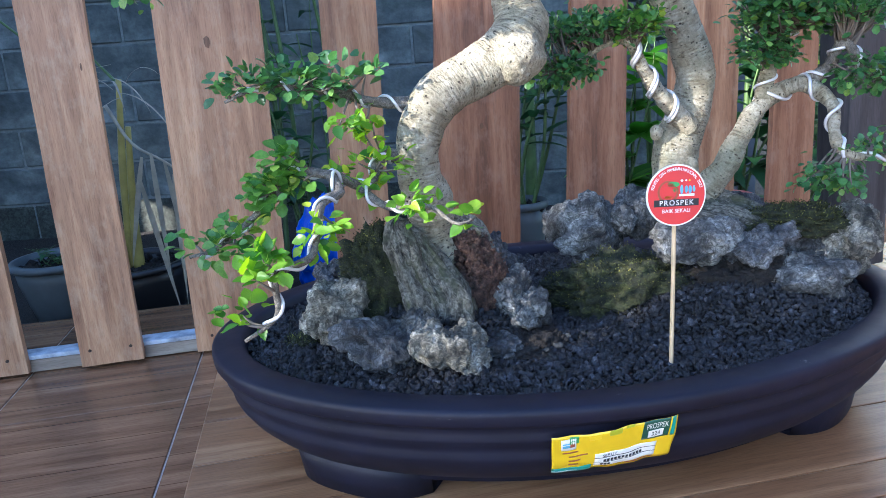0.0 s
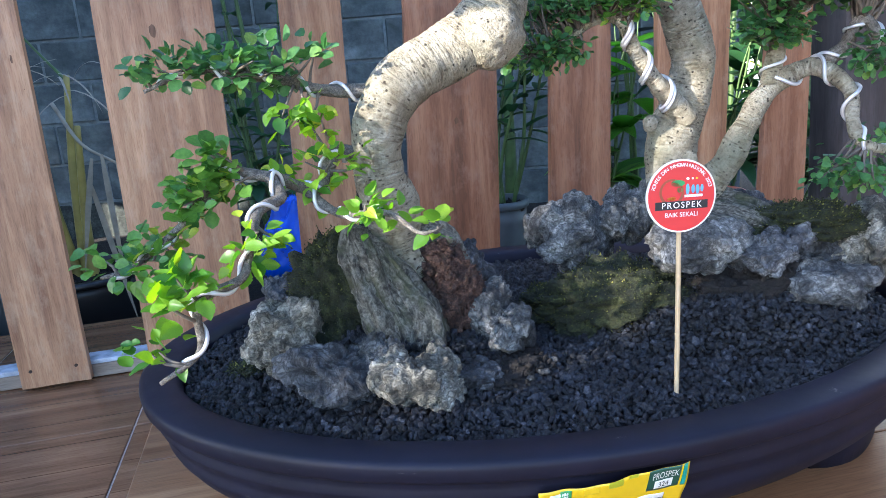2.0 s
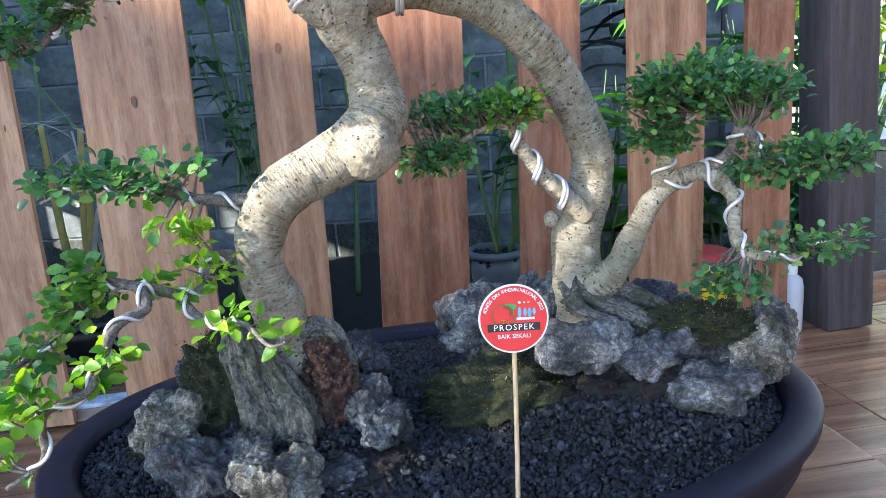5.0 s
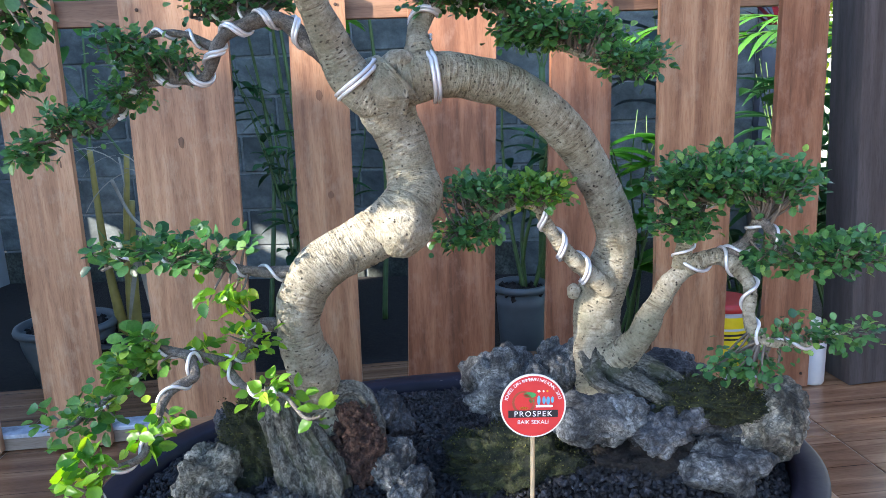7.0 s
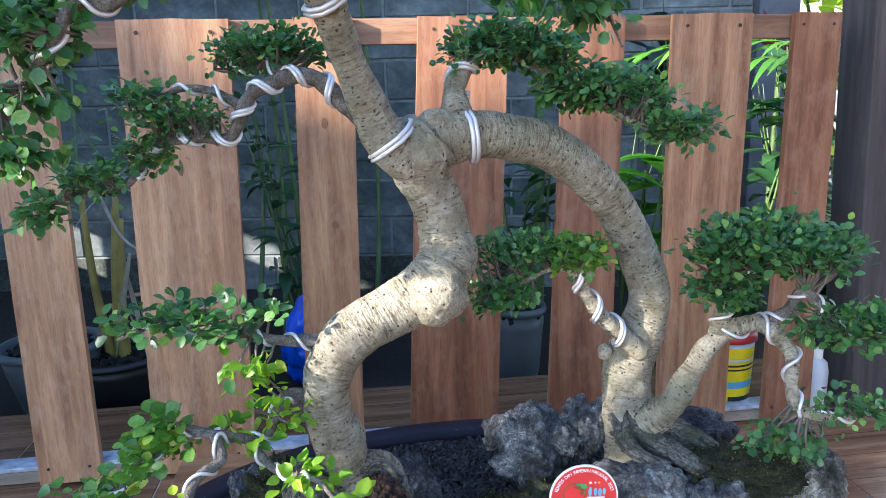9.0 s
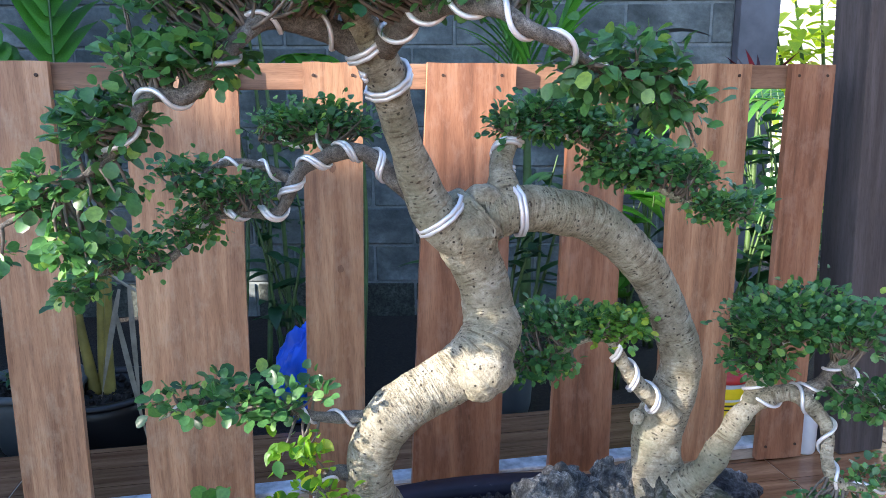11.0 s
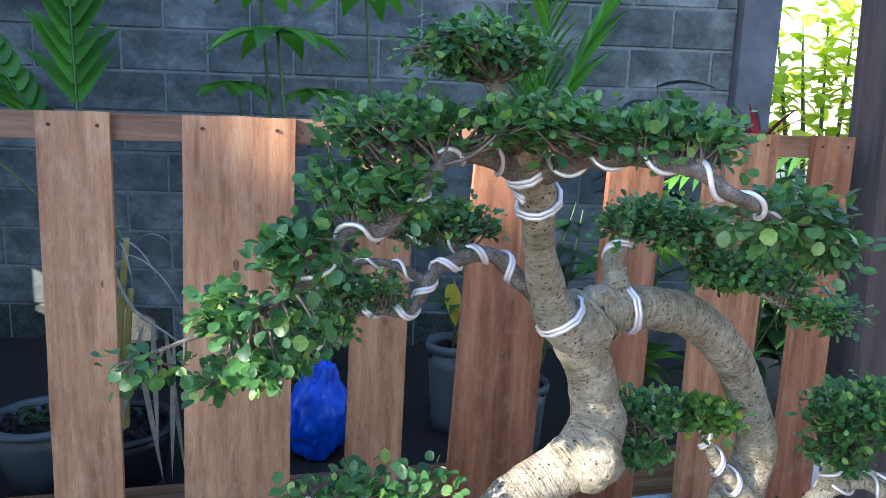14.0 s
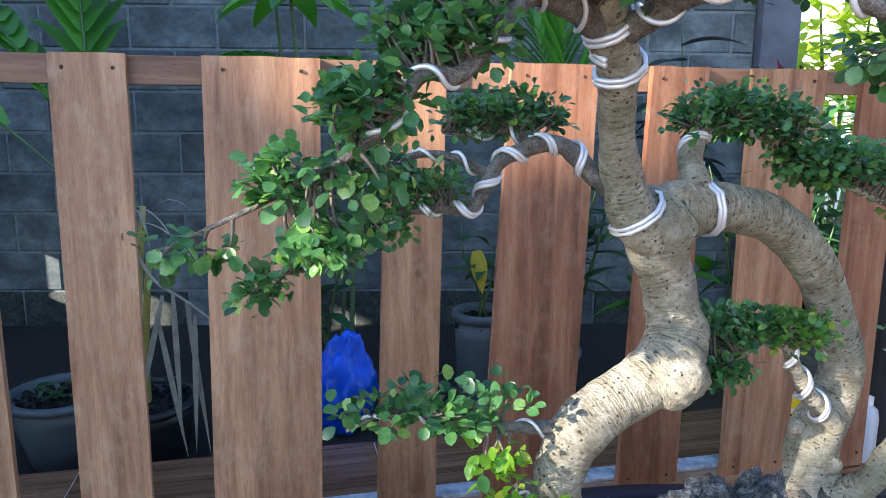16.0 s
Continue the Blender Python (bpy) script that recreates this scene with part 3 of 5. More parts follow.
soil_V, soil_F = [], []
NR, NA = 26, 72
for i in range(NR + 1):
    for k in range(NA):
        a, s = 2 * math.pi * k / NA, max(i, .02) / NR
        p = POT_M @ Vector(((PA - .046) * s * math.cos(a), (PB - .046) * s * math.sin(a), 0))
        soil_V.append((p.x, p.y, soil_z(p.x, p.y) - .004))
for i in range(NR):
    for k in range(NA):
        k2 = (k + 1) % NA
        soil_F.append((i * NA + k, (i + 1) * NA + k, (i + 1) * NA + k2, i * NA + k2))
thing("potting_soil", "dark earth filling the oval bonsai pot", "soil", kind="stuff", me=mesh_of("potting_soil", soil_V, soil_F, M_SOIL))

ICO = bmesh.new()
bmesh.ops.create_icosphere(ICO, subdivisions=1, radius=1)
ico_v = np.array([v.co[:] for v in ICO.verts])
ico_f = np.array([[v.index for v in f.verts] for f in ICO.faces])
ICO.free()


def scatter_stones(points, smin, smax, seed):
    """Many small angular stones as one mesh."""
    rs = np.random.RandomState(seed)
    n = len(points)
    V = np.zeros((n, len(ico_v), 3))
    for i, p in enumerate(points):
        s = smin + (smax - smin) * rs.rand() ** 2.2
        q = ico_v * (1 + .62 * (rs.rand(len(ico_v), 1) - .5)) * (s * np.array([1.15, .9, .75]) * (.8 + .4 * rs.rand(3)))
        e = Euler(rs.rand(3) * 6.28).to_matrix()
        V[i] = q @ np.array(e).T + np.array(p)
    Fc = (ico_f[None] + (np.arange(n) * len(ico_v))[:, None, None]).reshape(-1, 3)
    return V.reshape(-1, 3), Fc


rng = random.Random(11)
gp = []
stepg = .0055
nx, ny = int(PA / stepg), int(PB / stepg)
for layer in range(1):
    for i in range(-nx, nx + 1):
        for j in range(-ny, ny + 1):
            u, v = (i + (j % 2) * .5 + rng.uniform(-.4, .4)) * stepg, (j + rng.uniform(-.4, .4)) * stepg
            if (u / (PA - .050)) ** 2 + (v / (PB - .050)) ** 2 > 1:
                continue
            p = POT_M @ Vector((u, v, 0))
            gp.append((p.x, p.y, soil_z(p.x, p.y) + rng.uniform(-.001, .003)))
V, Fc = scatter_stones(gp, .0025, .0060, 3)
thing("gravel", "black crushed lava gravel covering the soil in the pot", "gravel", kind="stuff", me=mesh_of("gravel", V, Fc, M_GRAVEL, False))

# ---------------- rocks ----------------
def rock_mesh(name, size, seed, mat, sub=4, lumps=9, jag=.44, pits=.22, hollow=None):
    """Weathered limestone: several craggy lumps grown together, cracked and pitted."""
    r = random.Random(seed * 13 + 5)
    V, Fc = [], []
    small = sub < 4
    for b in range(2 if small else lumps):
        big = b == 0
        bm = bmesh.new()
        bmesh.ops.create_icosphere(bm, subdivisions=sub + (big and not small), radius=1)
        off = Vector((seed * 7.13 + b * 3.3, seed * 3.7 - b, seed * 1.9 + b * 5.1))
        a, zz = (b + r.uniform(-.3, .3)) * 6.283 / max(1, lumps - 1), r.uniform(-.35, .62)
        c = Vector((0, 0, -.06)) if big else Vector((math.cos(a) * math.sqrt(1 - zz * zz), math.sin(a) * math.sqrt(1 - zz * zz), zz)) * r.uniform(.46, .62)
        rad = .70 if big else r.uniform(.28, .52)
        turn = Euler((r.uniform(0, 6), r.uniform(0, 6), r.uniform(0, 6))).to_matrix()
        squash = Vector((r.uniform(.8, 1.2), r.uniform(.75, 1.15), r.uniform(.65, 1.0)))
        o = len(V)
        for v in bm.verts:
            d = v.co.normalized()
            q = d + Vector((noise.noise(d * 1.7 + off), noise.noise(d * 1.7 - off), noise.noise(d * 1.7 + off * 2))) * .35
            f1, f2 = noise.voronoi(q * 1.5 + off)[0][:2]
            g1, g2 = noise.voronoi(q * 3.6 + off * 1.3)[0][:2]
            k = 1 + jag * .5 * noise.noise(d * 1.2 + off) + jag * .7 * (.5 - f1) - jag * .38 * max(0, 1 - (f2 - f1) / .16)
            k += jag * .22 * (.4 - g1) - jag * .14 * max(0, 1 - (g2 - g1) / .2) + jag * .07 * noise.noise(d * 14 + off)
            if pits:
                w = noise.noise(q * 3.4 + off * 2.1)
                k -= pits * min(1, max(0, w - .24) * 8)
            p = turn @ Vector((d.x * squash.x, d.y * squash.y, d.z * squash.z)) * (k * rad)
            p += c
            if hollow:
                g = (p.normalized() - Vector(hollow[0]).normalized()).length / hollow[1]
                if g < 1 and p.length > .3:
                    p *= 1 - hollow[2] * (1 - g ** 4)
            V.append((p.x * size[0], p.y * size[1], p.z * size[2]))
        Fc += [tuple(v.index + o for v in f.verts) for f in bm.faces]
        bm.free()
    # grow the lumps together into one skin
    tmp = bpy.data.objects.new("lumps", mesh_of("lumps", V, Fc, mat))
    scene.collection.objects.link(tmp)
    skin = tmp.modifiers.new("skin", "REMESH")
    skin.mode, skin.voxel_size, skin.use_smooth_shade = "VOXEL", max(.0011, .028 * max(size)), True
    bpy.context.view_layer.update()
    me = bpy.data.meshes.new_from_object(tmp.evaluated_get(bpy.context.evaluated_depsgraph_get()))
    bpy.data.objects.remove(tmp)
    me.name = name
    me.materials.clear()
    me.materials.append(mat)
    me.polygons.foreach_set("use_smooth", [True] * len(me.polygons))
    return me


def burl_mesh(name, size, seed, mat):
    """A rounded swelling of the wood."""
    bm = bmesh.new()
    bmesh.ops.create_icosphere(bm, subdivisions=5, radius=1)
    off = Vector((seed * 7.13, seed * 3.7, seed * 1.9))
    for v in bm.verts:
        d = v.co.normalized()
        k = 1 + .12 * noise.noise(d * 1.3 + off) + .06 * noise.noise(d * 3.4 + off) + .03 * noise.noise(d * 9 + off)
        v.co = Vector((d.x * k * size[0], d.y * k * size[1], d.z * k * size[2]))
    return from_bm(name, bm, mat, True)


def rock(c, size, seed, mat, label, rz=0.0, tilt=0.0, **kw):
    return thing("rock", label, "rock", pose(*c, tilt, 0, rz), "rocks in the bonsai pot", me=rock_mesh("rock", tuple(1.15 * k for k in size), seed, mat, **kw))


G = "grey pitted limestone rock half buried in black gravel"
rock((-.147, .892, .372), (.056, .044, .056), 1, M_ROCK_WARM, "tan pitted limestone rock with lumpy edges", 20)
rock((-.090, .828, .345), (.060, .044, .048), 2, M_ROCK_DARK, "dark blue-grey angular rock with a hollow", -8, hollow=((-.42, -.86, .22), .30, .55))
rock((-.006, .802, .340), (.054, .040, .056), 3, M_ROCK_WARM, "lumpy grey-tan rock at the gravel's front", 10)
rock((.078, .925, .368), (.040, .038, .056), 4, M_ROCK, G, 30, -8)
rock((-.040, .840, .352), (.030, .026, .034), 41, M_ROCK, "small pale knobbly rock wedged between two others", 70)
rock((.104, .900, .350), (.036, .034, .042), 24, M_ROCK, "pale grey rock with deep holes beside the roots", 50)
for k, (x, y) in enumerate(((.085, .835), (.105, .850), (.125, .862), (.098, .868), (.135, .840), (.070, .815), (.118, .825), (.150, .87))):
    rock((x, y, .322), (.008 + .003 * (k % 3), .007, .006), 30 + k, M_ROCK, "small pale stone lying on the black gravel", 40 * k, sub=3)
rock((.058, 1.005, .398), (.042, .045, .054), 5, M_ROCK_DARK, "dark pitted rock behind the roots", 70)
rock((-.170, 1.03, .372), (.035, .04, .04), 6, M_ROCK_DARK, "small dark rock beside the pot rim", 15)
rock((.050, .835, .328), (.04, .03, .02), 17, M_ROCK_DARK, "small low grey stone in the gravel", 15)
rock((.240, 1.105, .405), (.078, .064, .078), 7, M_ROCK, "tall grey pitted limestone rock with a peak", 5, 6)
rock((.318, 1.12, .425), (.042, .040, .054), 8, M_ROCK, G, 40)
rock((.362, .972, .412), (.066, .046, .044), 9, M_ROCK, "pale grey craggy limestone under the trunk base", -6)
rock((.448, .965, .404), (.054, .044, .046), 10, M_ROCK_DARK, "dark grey craggy limestone rock", 25)
rock((.516, .945, .354), (.074, .046, .044), 12, M_ROCK, "long grey limestone slab with a ledge", 14)
rock((.594, 1.02, .382), (.062, .056, .070), 13, M_ROCK_WARM, "tan-grey jagged limestone peak", 40)
rock((.488, 1.13, .415), (.065, .04, .036), 14, M_ROCK_DARK, "dark rock behind the trunk base", 10)
rock((.52, 1.03, .385), (.075, .06, .052), 15, M_ROCK_DARK, "dark mossy rock in the middle of the group", 0)


def mound(name, c, size, seed, mat, label, tufts=900, tlen=.006, tuft=None):
    """A mossy cushion: a lumpy base with many short tufts standing on it."""
    bm = bmesh.new()
    bmesh.ops.create_icosphere(bm, subdivisions=5, radius=1)
    for v in bm.verts:
        d = v.co.normalized()
        k = 1 + .34 * noise.noise(d * 2.1 + Vector((seed * 5, 0, seed))) + .30 * noise.noise(d * 5 + Vector((0, seed, 0))) + .09 * noise.noise(d * 17 + Vector((seed, 0, 0)))
        v.co = Vector((d.x * size[0] * k, d.y * size[1] * k, d.z * size[2] * k))
    base = [v.co.copy() for v in bm.verts]
    bm.normal_update()
    V = [tuple(v.co) for v in bm.verts]
    Fc = [tuple(v.index for v in f.verts) for f in bm.faces]
    nb = len(Fc)
    r = random.Random(seed)
    for _ in range(tufts):
        q = r.randrange(len(base))
        p = base[q] + Vector((r.uniform(-1, 1), r.uniform(-1, 1), r.uniform(-1, 1))) * .004
        d = (Vector((base[q].x / size[0] ** 2, base[q].y / size[1] ** 2, base[q].z / size[2] ** 2)).normalized() + Vector((r.uniform(-1, 1), r.uniform(-1, 1), r.uniform(-.4, 1))) * .8).normalized()
        if d.z < -.3:
            continue
        w = Vector((r.uniform(-1, 1), r.uniform(-1, 1), 0)).normalized() * .0012
        o = len(V)
        L = tlen * r.uniform(.4, 1.2)
        V += [tuple(p - w), tuple(p + w), tuple(p + d * L)]
        Fc.append((o, o + 1, o + 2))
    bm.free()
    if mat in (M_SOIL, M_DIRT):
        pts = [base[r.randrange(len(base))] + Vector((r.uniform(-1, 1), r.uniform(-1, 1), r.uniform(-1, 1))) * .004 for _ in range(1500)]
        V2, F2 = scatter_stones([p for p in pts if p.z > -.2 * size[2]], .0010, .0046, int(seed) + 20)
        o = len(V)
        V += [tuple(p) for p in V2]
        Fc += [tuple(int(i) + o for i in f) for f in F2]
    me = mesh_of(name, V, Fc, mat)
    if tuft is not None:
        me.materials.append(tuft)
        idx = [0] * nb + [1] * (len(Fc) - nb)
        me.polygons.foreach_set("material_index", idx)
    return thing(name, label, "moss", pose(*c), kind="stuff", me=me)


mound("moss_cushion", (-.098, .925, .388), (.046, .042, .080), 1, M_MOSS, "green-brown moss clinging beside the old roots", 9000, .0032, M_TUFT)
mound("moss_cushion", (.258, .99, .338), (.100, .065, .048), 2, M_MOSS, "olive green moss bank under the pale rock", 15000, .0032, M_TUFT)
mound("moss_cushion", (.175, 1.05, .325), (.03, .03, .022), 3, M_MOSS, "small olive moss tuft on the gravel", 2600, .0032, M_TUFT)
mound("moss_cushion", (.51, 1.00, .425), (.07, .05, .022), 4, M_MOSS, "dark green moss on top of the rocks", 8000, .0032, M_TUFT)
mound("moss_cushion", (-.21, .92, .318), (.022, .018, .008), 5, M_MOSS, "small yellow-green moss patch on the gravel", 700, .004, M_TUFT)
mound("earth_bank", (.425, .965, .335), (.10, .05, .045), 6, M_SOIL, "dark crumbly earth under the rocks", 4000, .003, M_SOIL)
mound("earth_bank", (.032, .918, .390), (.040, .032, .056), 7, M_DIRT, "reddish brown earth packed between the roots", 5000, .004, M_DIRT)
mound("earth_bank", (.09, .87, .314), (.06, .05, .016), 8, M_SOIL, "low dark earth with small stones", 700, .004)

# ---------------- bonsai ----------------
bonsai = thing("bonsai_tree", "old wired bonsai tree with two trunks and small green leaf pads", "bonsai tree")
LT = [(.004, .935, .405), (-.010, .942, .435), (-.017, .945, .458), (-.020, .94, .500), (-.030, .932, .533), (-.031, .926, .569), (-.023, .926, .603), (-.004, .932, .633), (.018, .94, .649), (.045, .95, .662),
      (.073, .96, .677), (.105, .973, .697), (.119, .99, .722), (.115, 1.0, .750), (.111, 1.0, .778), (.101, 1.0, .805), (.091, .996, .833), (.092, .992, .858), (.106, .995, .872)]
LR = [.030, .029, .0294, .0340, .0285, .0265, .0300, .0320, .0318, .0325, .0345, .038, .0368, .0325, .0318, .0322, .037, .044, .038]
part("trunk", barked("trunk", tube(LT, LR, 56, .0026, .085, 60, 1.0, ridges=.03), M_BARK), bonsai)
UT = [(.106, .995, .845), (.081, .982, .848), (.052, .97, .870), (.033, .955, .913), (.018, .93, .960), (.010, .905, .997), (.004, .885, 1.025), (-.010, .868, 1.055), (-.024, .846, 1.090), (-.048, .834, 1.13), (-.060, .83, 1.15), (-.064, .832, 1.175)]
UR = [.036, .031, .0285, .0225, .0190, .0190, .0215, .022, .014, .010, .008, .005]
part("upper_trunk", barked("upper_trunk", tube(UT, UR, 40, .0026, .09, 60, 2.0), M_BARK), bonsai)
RT = [(.392, 1.085, .395), (.378, 1.10, .450), (.372, 1.112, .489), (.373, 1.112, .534), (.389, 1.11, .582), (.399, 1.108, .629), (.390, 1.105, .672), (.371, 1.10, .716), (.349, 1.09, .758), (.319, 1.075, .797), (.286, 1.06, .828), (.244, 1.045, .854), (.197, 1.025, .867), (.154, 1.01, .872), (.106, 1.0, .866)]
RR = [.052, .042, .0355, .0355, .0325, .029, .0285, .0277, .0273, .0288, .0290, .0286, .0285, .0295, .034]
part("trunk", barked("trunk", tube(RT, RR, 48, .0026, .085, 60, 3.0, ridges=.03), M_BARK), bonsai)
# roots
for pts, rr, sd in (
        ([(-.050, .915, .478), (-.066, .903, .478), (-.062, .895, .450), (-.050, .888, .415), (-.034, .878, .380), (-.022, .872, .340)], [.006, .010, .016, .019, .022, .020], 4),
        ([(-.052, .907, .474), (-.038, .902, .450), (-.014, .890, .413), (.006, .882, .382), (.007, .876, .352), (-.004, .872, .330)], [.008, .013, .017, .021, .023, .014], 5),
        ([(-.056, .908, .478), (-.044, .893, .440), (-.032, .882, .405), (-.018, .874, .370), (-.014, .870, .330)], [.008, .015, .020, .022, .016], 11),
        ([(-.060, .915, .470), (-.074, .918, .440), (-.088, .922, .40), (-.096, .925, .345)], [.010, .016, .022, .026], 6),
        ([(.0, .945, .458), (.030, .955, .458), (.050, .948, .430), (.058, .935, .395), (.060, .925, .350)], [.020, .016, .013, .013, .016], 10),
        ([(.385, 1.075, .445), (.405, 1.035, .440), (.432, 1.0, .438), (.470, .985, .418)], [.026, .015, .012, .008], 7),
        ([(.40, 1.08, .45), (.435, 1.07, .442), (.470, 1.06, .430), (.505, 1.05, .405)], [.03, .021, .016, .012], 8),
        ([(.37, 1.075, .445), (.36, 1.04, .445), (.372, 1.005, .442), (.405, .985, .436)], [.026, .012, .009, .007], 9)):
    part("root", barked("root", tube(pts, rr, 40, .0025, .10 if sd in (4, 5) else .18, 75, sd, ridges=.10, flutes=.55), M_ROOT), bonsai)
# burl and stub knobs
for c, s, sd in (((.104, .955, .683), (.040, .034, .036), 21), ((.108, .992, .888), (.024, .022, .018), 22), ((.385, 1.08, .505), (.012, .012, .012), 23), ((.336, 1.095, .556), (.010, .010, .012), 24)):
    part("knob", burl_mesh("knob", s, sd, M_BARK), bonsai, m=pose(*c))


def helix(pts, radii, turns_per_m, wire_r, n_wires=1, s0=0.0, s1=1.0, phase=0.0):
    """Wire wound round a branch."""
    path = spline(pts, .002)
    a, b = int(s0 * (len(path) - 1)), int(s1 * (len(path) - 1))
    pieces = []
    for w in range(n_wires):
        out, ang, prev = [], phase, None
        side = Vector((0.9, 0.3, 0.31))
        for k in range(a, b + 1):
            q, s = path[k]
            t = (path[min(k + 1, len(path) - 1)][0] - path[max(k - 1, 0)][0]).normalized()
            side = (side - t * side.dot(t)).normalized()
            upv = t.cross(side)
            if prev is not None:
                ang += (q - prev).length * turns_per_m * 2 * math.pi
            prev = q
            r = lerp_list(radii, s) + wire_r * .9
            out.append(q + t * (w * wire_r * 2.05) + (side * math.cos(ang) + upv * math.sin(ang)) * r)
        if len(out) > 3:
            sub = out[::2]
            pieces.append(tube(sub, [wire_r] * len(sub), 6, 1.0))
    return join(pieces)


BR = {}


def branch(key, pts, radii, turns=0, wire=.0026, nw=1, s0=.0, s1=.95, parent=None, phase=0.0, label=""):
    BR[key] = [q for q, _ in spline(pts, .008)]
    ob = part("branch", barked("branch", tube(pts, radii, 14, .004, .20, 110, len(BR)), M_BARK if radii[0] > .0125 and key not in ("TL", "TR", "U1") else M_BRANCH), parent or bonsai, label)
    if turns:
        part("wire", mesh_of("wire", *helix(pts, radii, turns, wire, nw, s0, s1, phase), M_WIRE), ob, "silver aluminium training wire")
    return ob


B = {}
B["C"] = branch("C", [(.389, 1.075, .445), (.427, 1.05, .506), (.46, 1.05, .571), (.486, 1.05, .599), (.525, 1.03, .619), (.553, 1.0, .591), (.549, .98, .552), (.561, .97, .524), (.613, .97, .516), (.667, .97, .534)],
                [.026, .018, .0145, .013, .0115, .009, .008, .0065, .004, .002], 18, .0024, 1, .34, .98)
B["C2"] = branch("C2", [(.478, 1.05, .600), (.485, 1.05, .643), (.491, 1.05, .678), (.52, 1.03, .70)], [.013, .010, .008, .004], 26, .0021)
B["C3"] = branch("C3", [(.525, 1.03, .619), (.554, 1.02, .64), (.563, 1.0, .674), (.59, .995, .64), (.614, .99, .623), (.661, .97, .619)], [.009, .008, .007, .006, .005, .002], 22, .0021)
B["M"] = branch("M", [(.385, 1.088, .560), (.329, 1.06, .616), (.301, 1.05, .656), (.277, 1.04, .694), (.243, 1.04, .691), (.203, 1.04, .668), (.17, 1.04, .66)], [.016, .012, .009, .007, .005, .004, .002], 19, .0026, 2, .05, .62)
B["1"] = branch("1", [(-.025, .935, .632), (-.087, .92, .640), (-.125, .91, .654), (-.171, .9, .661), (-.214, .9, .669), (-.263, .89, .651)], [.009, .006, .006, .005, .004, .002], 22, .0021)
B["2"] = branch("2", [(-.04, .93, .556), (-.075, .91, .571), (-.093, .87, .538), (-.13, .83, .561), (-.12, .81, .544), (-.137, .78, .537), (-.139, .74, .513), (-.145, .72, .491), (-.178, .7, .478), (-.181, .69, .438), (-.214, .68, .416)],
                [.009, .008, .006, .006, .006, .005, .005, .004, .004, .003, .002], 18, .0021)
B["2b"] = branch("2b", [(-.13, .83, .561), (-.178, .83, .568), (-.204, .82, .537), (-.269, .81, .488), (-.303, .8, .479)], [.006, .005, .004, .003, .002], 18, .002)
B["2c"] = branch("2c", [(-.1, .85, .538), (-.066, .83, .518), (-.019, .81, .52), (.011, .79, .502), (.03, .785, .505)], [.005, .004, .003, .002, .0012], 26, .0022, 1, 0, .6)
B["U1"] = branch("U1", [(.040, .962, .885), (.008, .965, .911), (-.022, .966, .940), (-.045, .964, .948), (-.075, .957, .940), (-.104, .95, .924), (-.129, .948, .880), (-.173, .945, .879), (-.217, .94, .870), (-.250, .935, .829), (-.290, .932, .818), (-.335, .928, .809), (-.362, .922, .790)],
                 [.016, .011, .0098, .0095, .009, .008, .007, .006, .0055, .0045, .003, .002, .0012], 24, .0024, 2, .08, .72)
B["U1b"] = branch("U1b", [(-.060, .962, .944), (-.090, .985, .962), (-.124, 1.0, .955), (-.16, 1.0, .958)], [.007, .006, .005, .002], 20, .0022)
B["U1c"] = branch("U1c", [(-.112, .95, .915), (-.150, .955, .932), (-.187, .955, .935), (-.218, .95, .919), (-.252, .945, .903)], [.006, .005, .004, .003, .0015], 24, .0022)
B["TL"] = branch("TL", [(-.0, .875, 1.045), (-.05, .84, 1.069), (-.093, .8, 1.074), (-.113, .78, 1.055), (-.153, .76, 1.009), (-.184, .75, 1.006), (-.216, .75, .963), (-.271, .76, .927), (-.354, .78, .886), (-.42, .8, .856)],
                 [.017, .012, .009, .008, .007, .006, .004, .003, .0022, .001], 17, .0025, 1, .04, .62)
B["TR"] = branch("TR", [(.000, .868, 1.052), (.033, .80, 1.072), (.070, .745, 1.077), (.105, .715, 1.070), (.126, .703, 1.055), (.154, .71, 1.044), (.196, .75, 1.025), (.254, .77, 1.017), (.29, .79, .96)], [.014, .009, .0075, .0065, .006, .005, .0035, .0025, .0012], 18, .0025, 1, .04, .8)
B["J"] = branch("J", [(.135, 1.0, .88), (.133, 1.02, .933), (.168, 1.05, .972), (.237, 1.06, .955), (.303, 1.03, .91), (.364, 1.0, .877), (.421, .97, .862)], [.022, .013, .009, .007, .006, .004, .002], 22, .0027, 2, .1, .42)
# wire rings round the trunks
for pts, rr, nt_, ph in (([(.064, .975, .858), (.053, .971, .878)], [.0315, .0295], 2, 1.5), ([(.139, 1.006, .872), (.158, 1.011, .872)], [.0325, .0310], 2, 0), ([(.007, .895, 1.012), (.002, .878, 1.036)], [.0225, .0235], 3, 2.0), ([(-.006, .872, 1.046), (-.018, .855, 1.072)], [.0235, .019], 2, 1.0)):
    part("wire", mesh_of("wire", *helix(pts, rr, 42, .0028, 2, 0, 1, ph), M_WIRE), bonsai, "silver aluminium training wire")

# a leaf: an oval folded along its middle rib
LEAF_V = np.array([(0, 0, 0), (.16, .24, .06), (.16, -.24, .06), (.30, 0, .0), (.50, .40, .10), (.50, -.40, .10), (.62, 0, -.01), (.84, .28, .02), (.84, -.28, .02), (1.0, 0, -.09)])
LEAF_F = [(0, 3, 1), (0, 2, 3), (1, 3, 6, 4), (3, 2, 5, 6), (4, 6, 9, 7), (6, 5, 8, 9)]


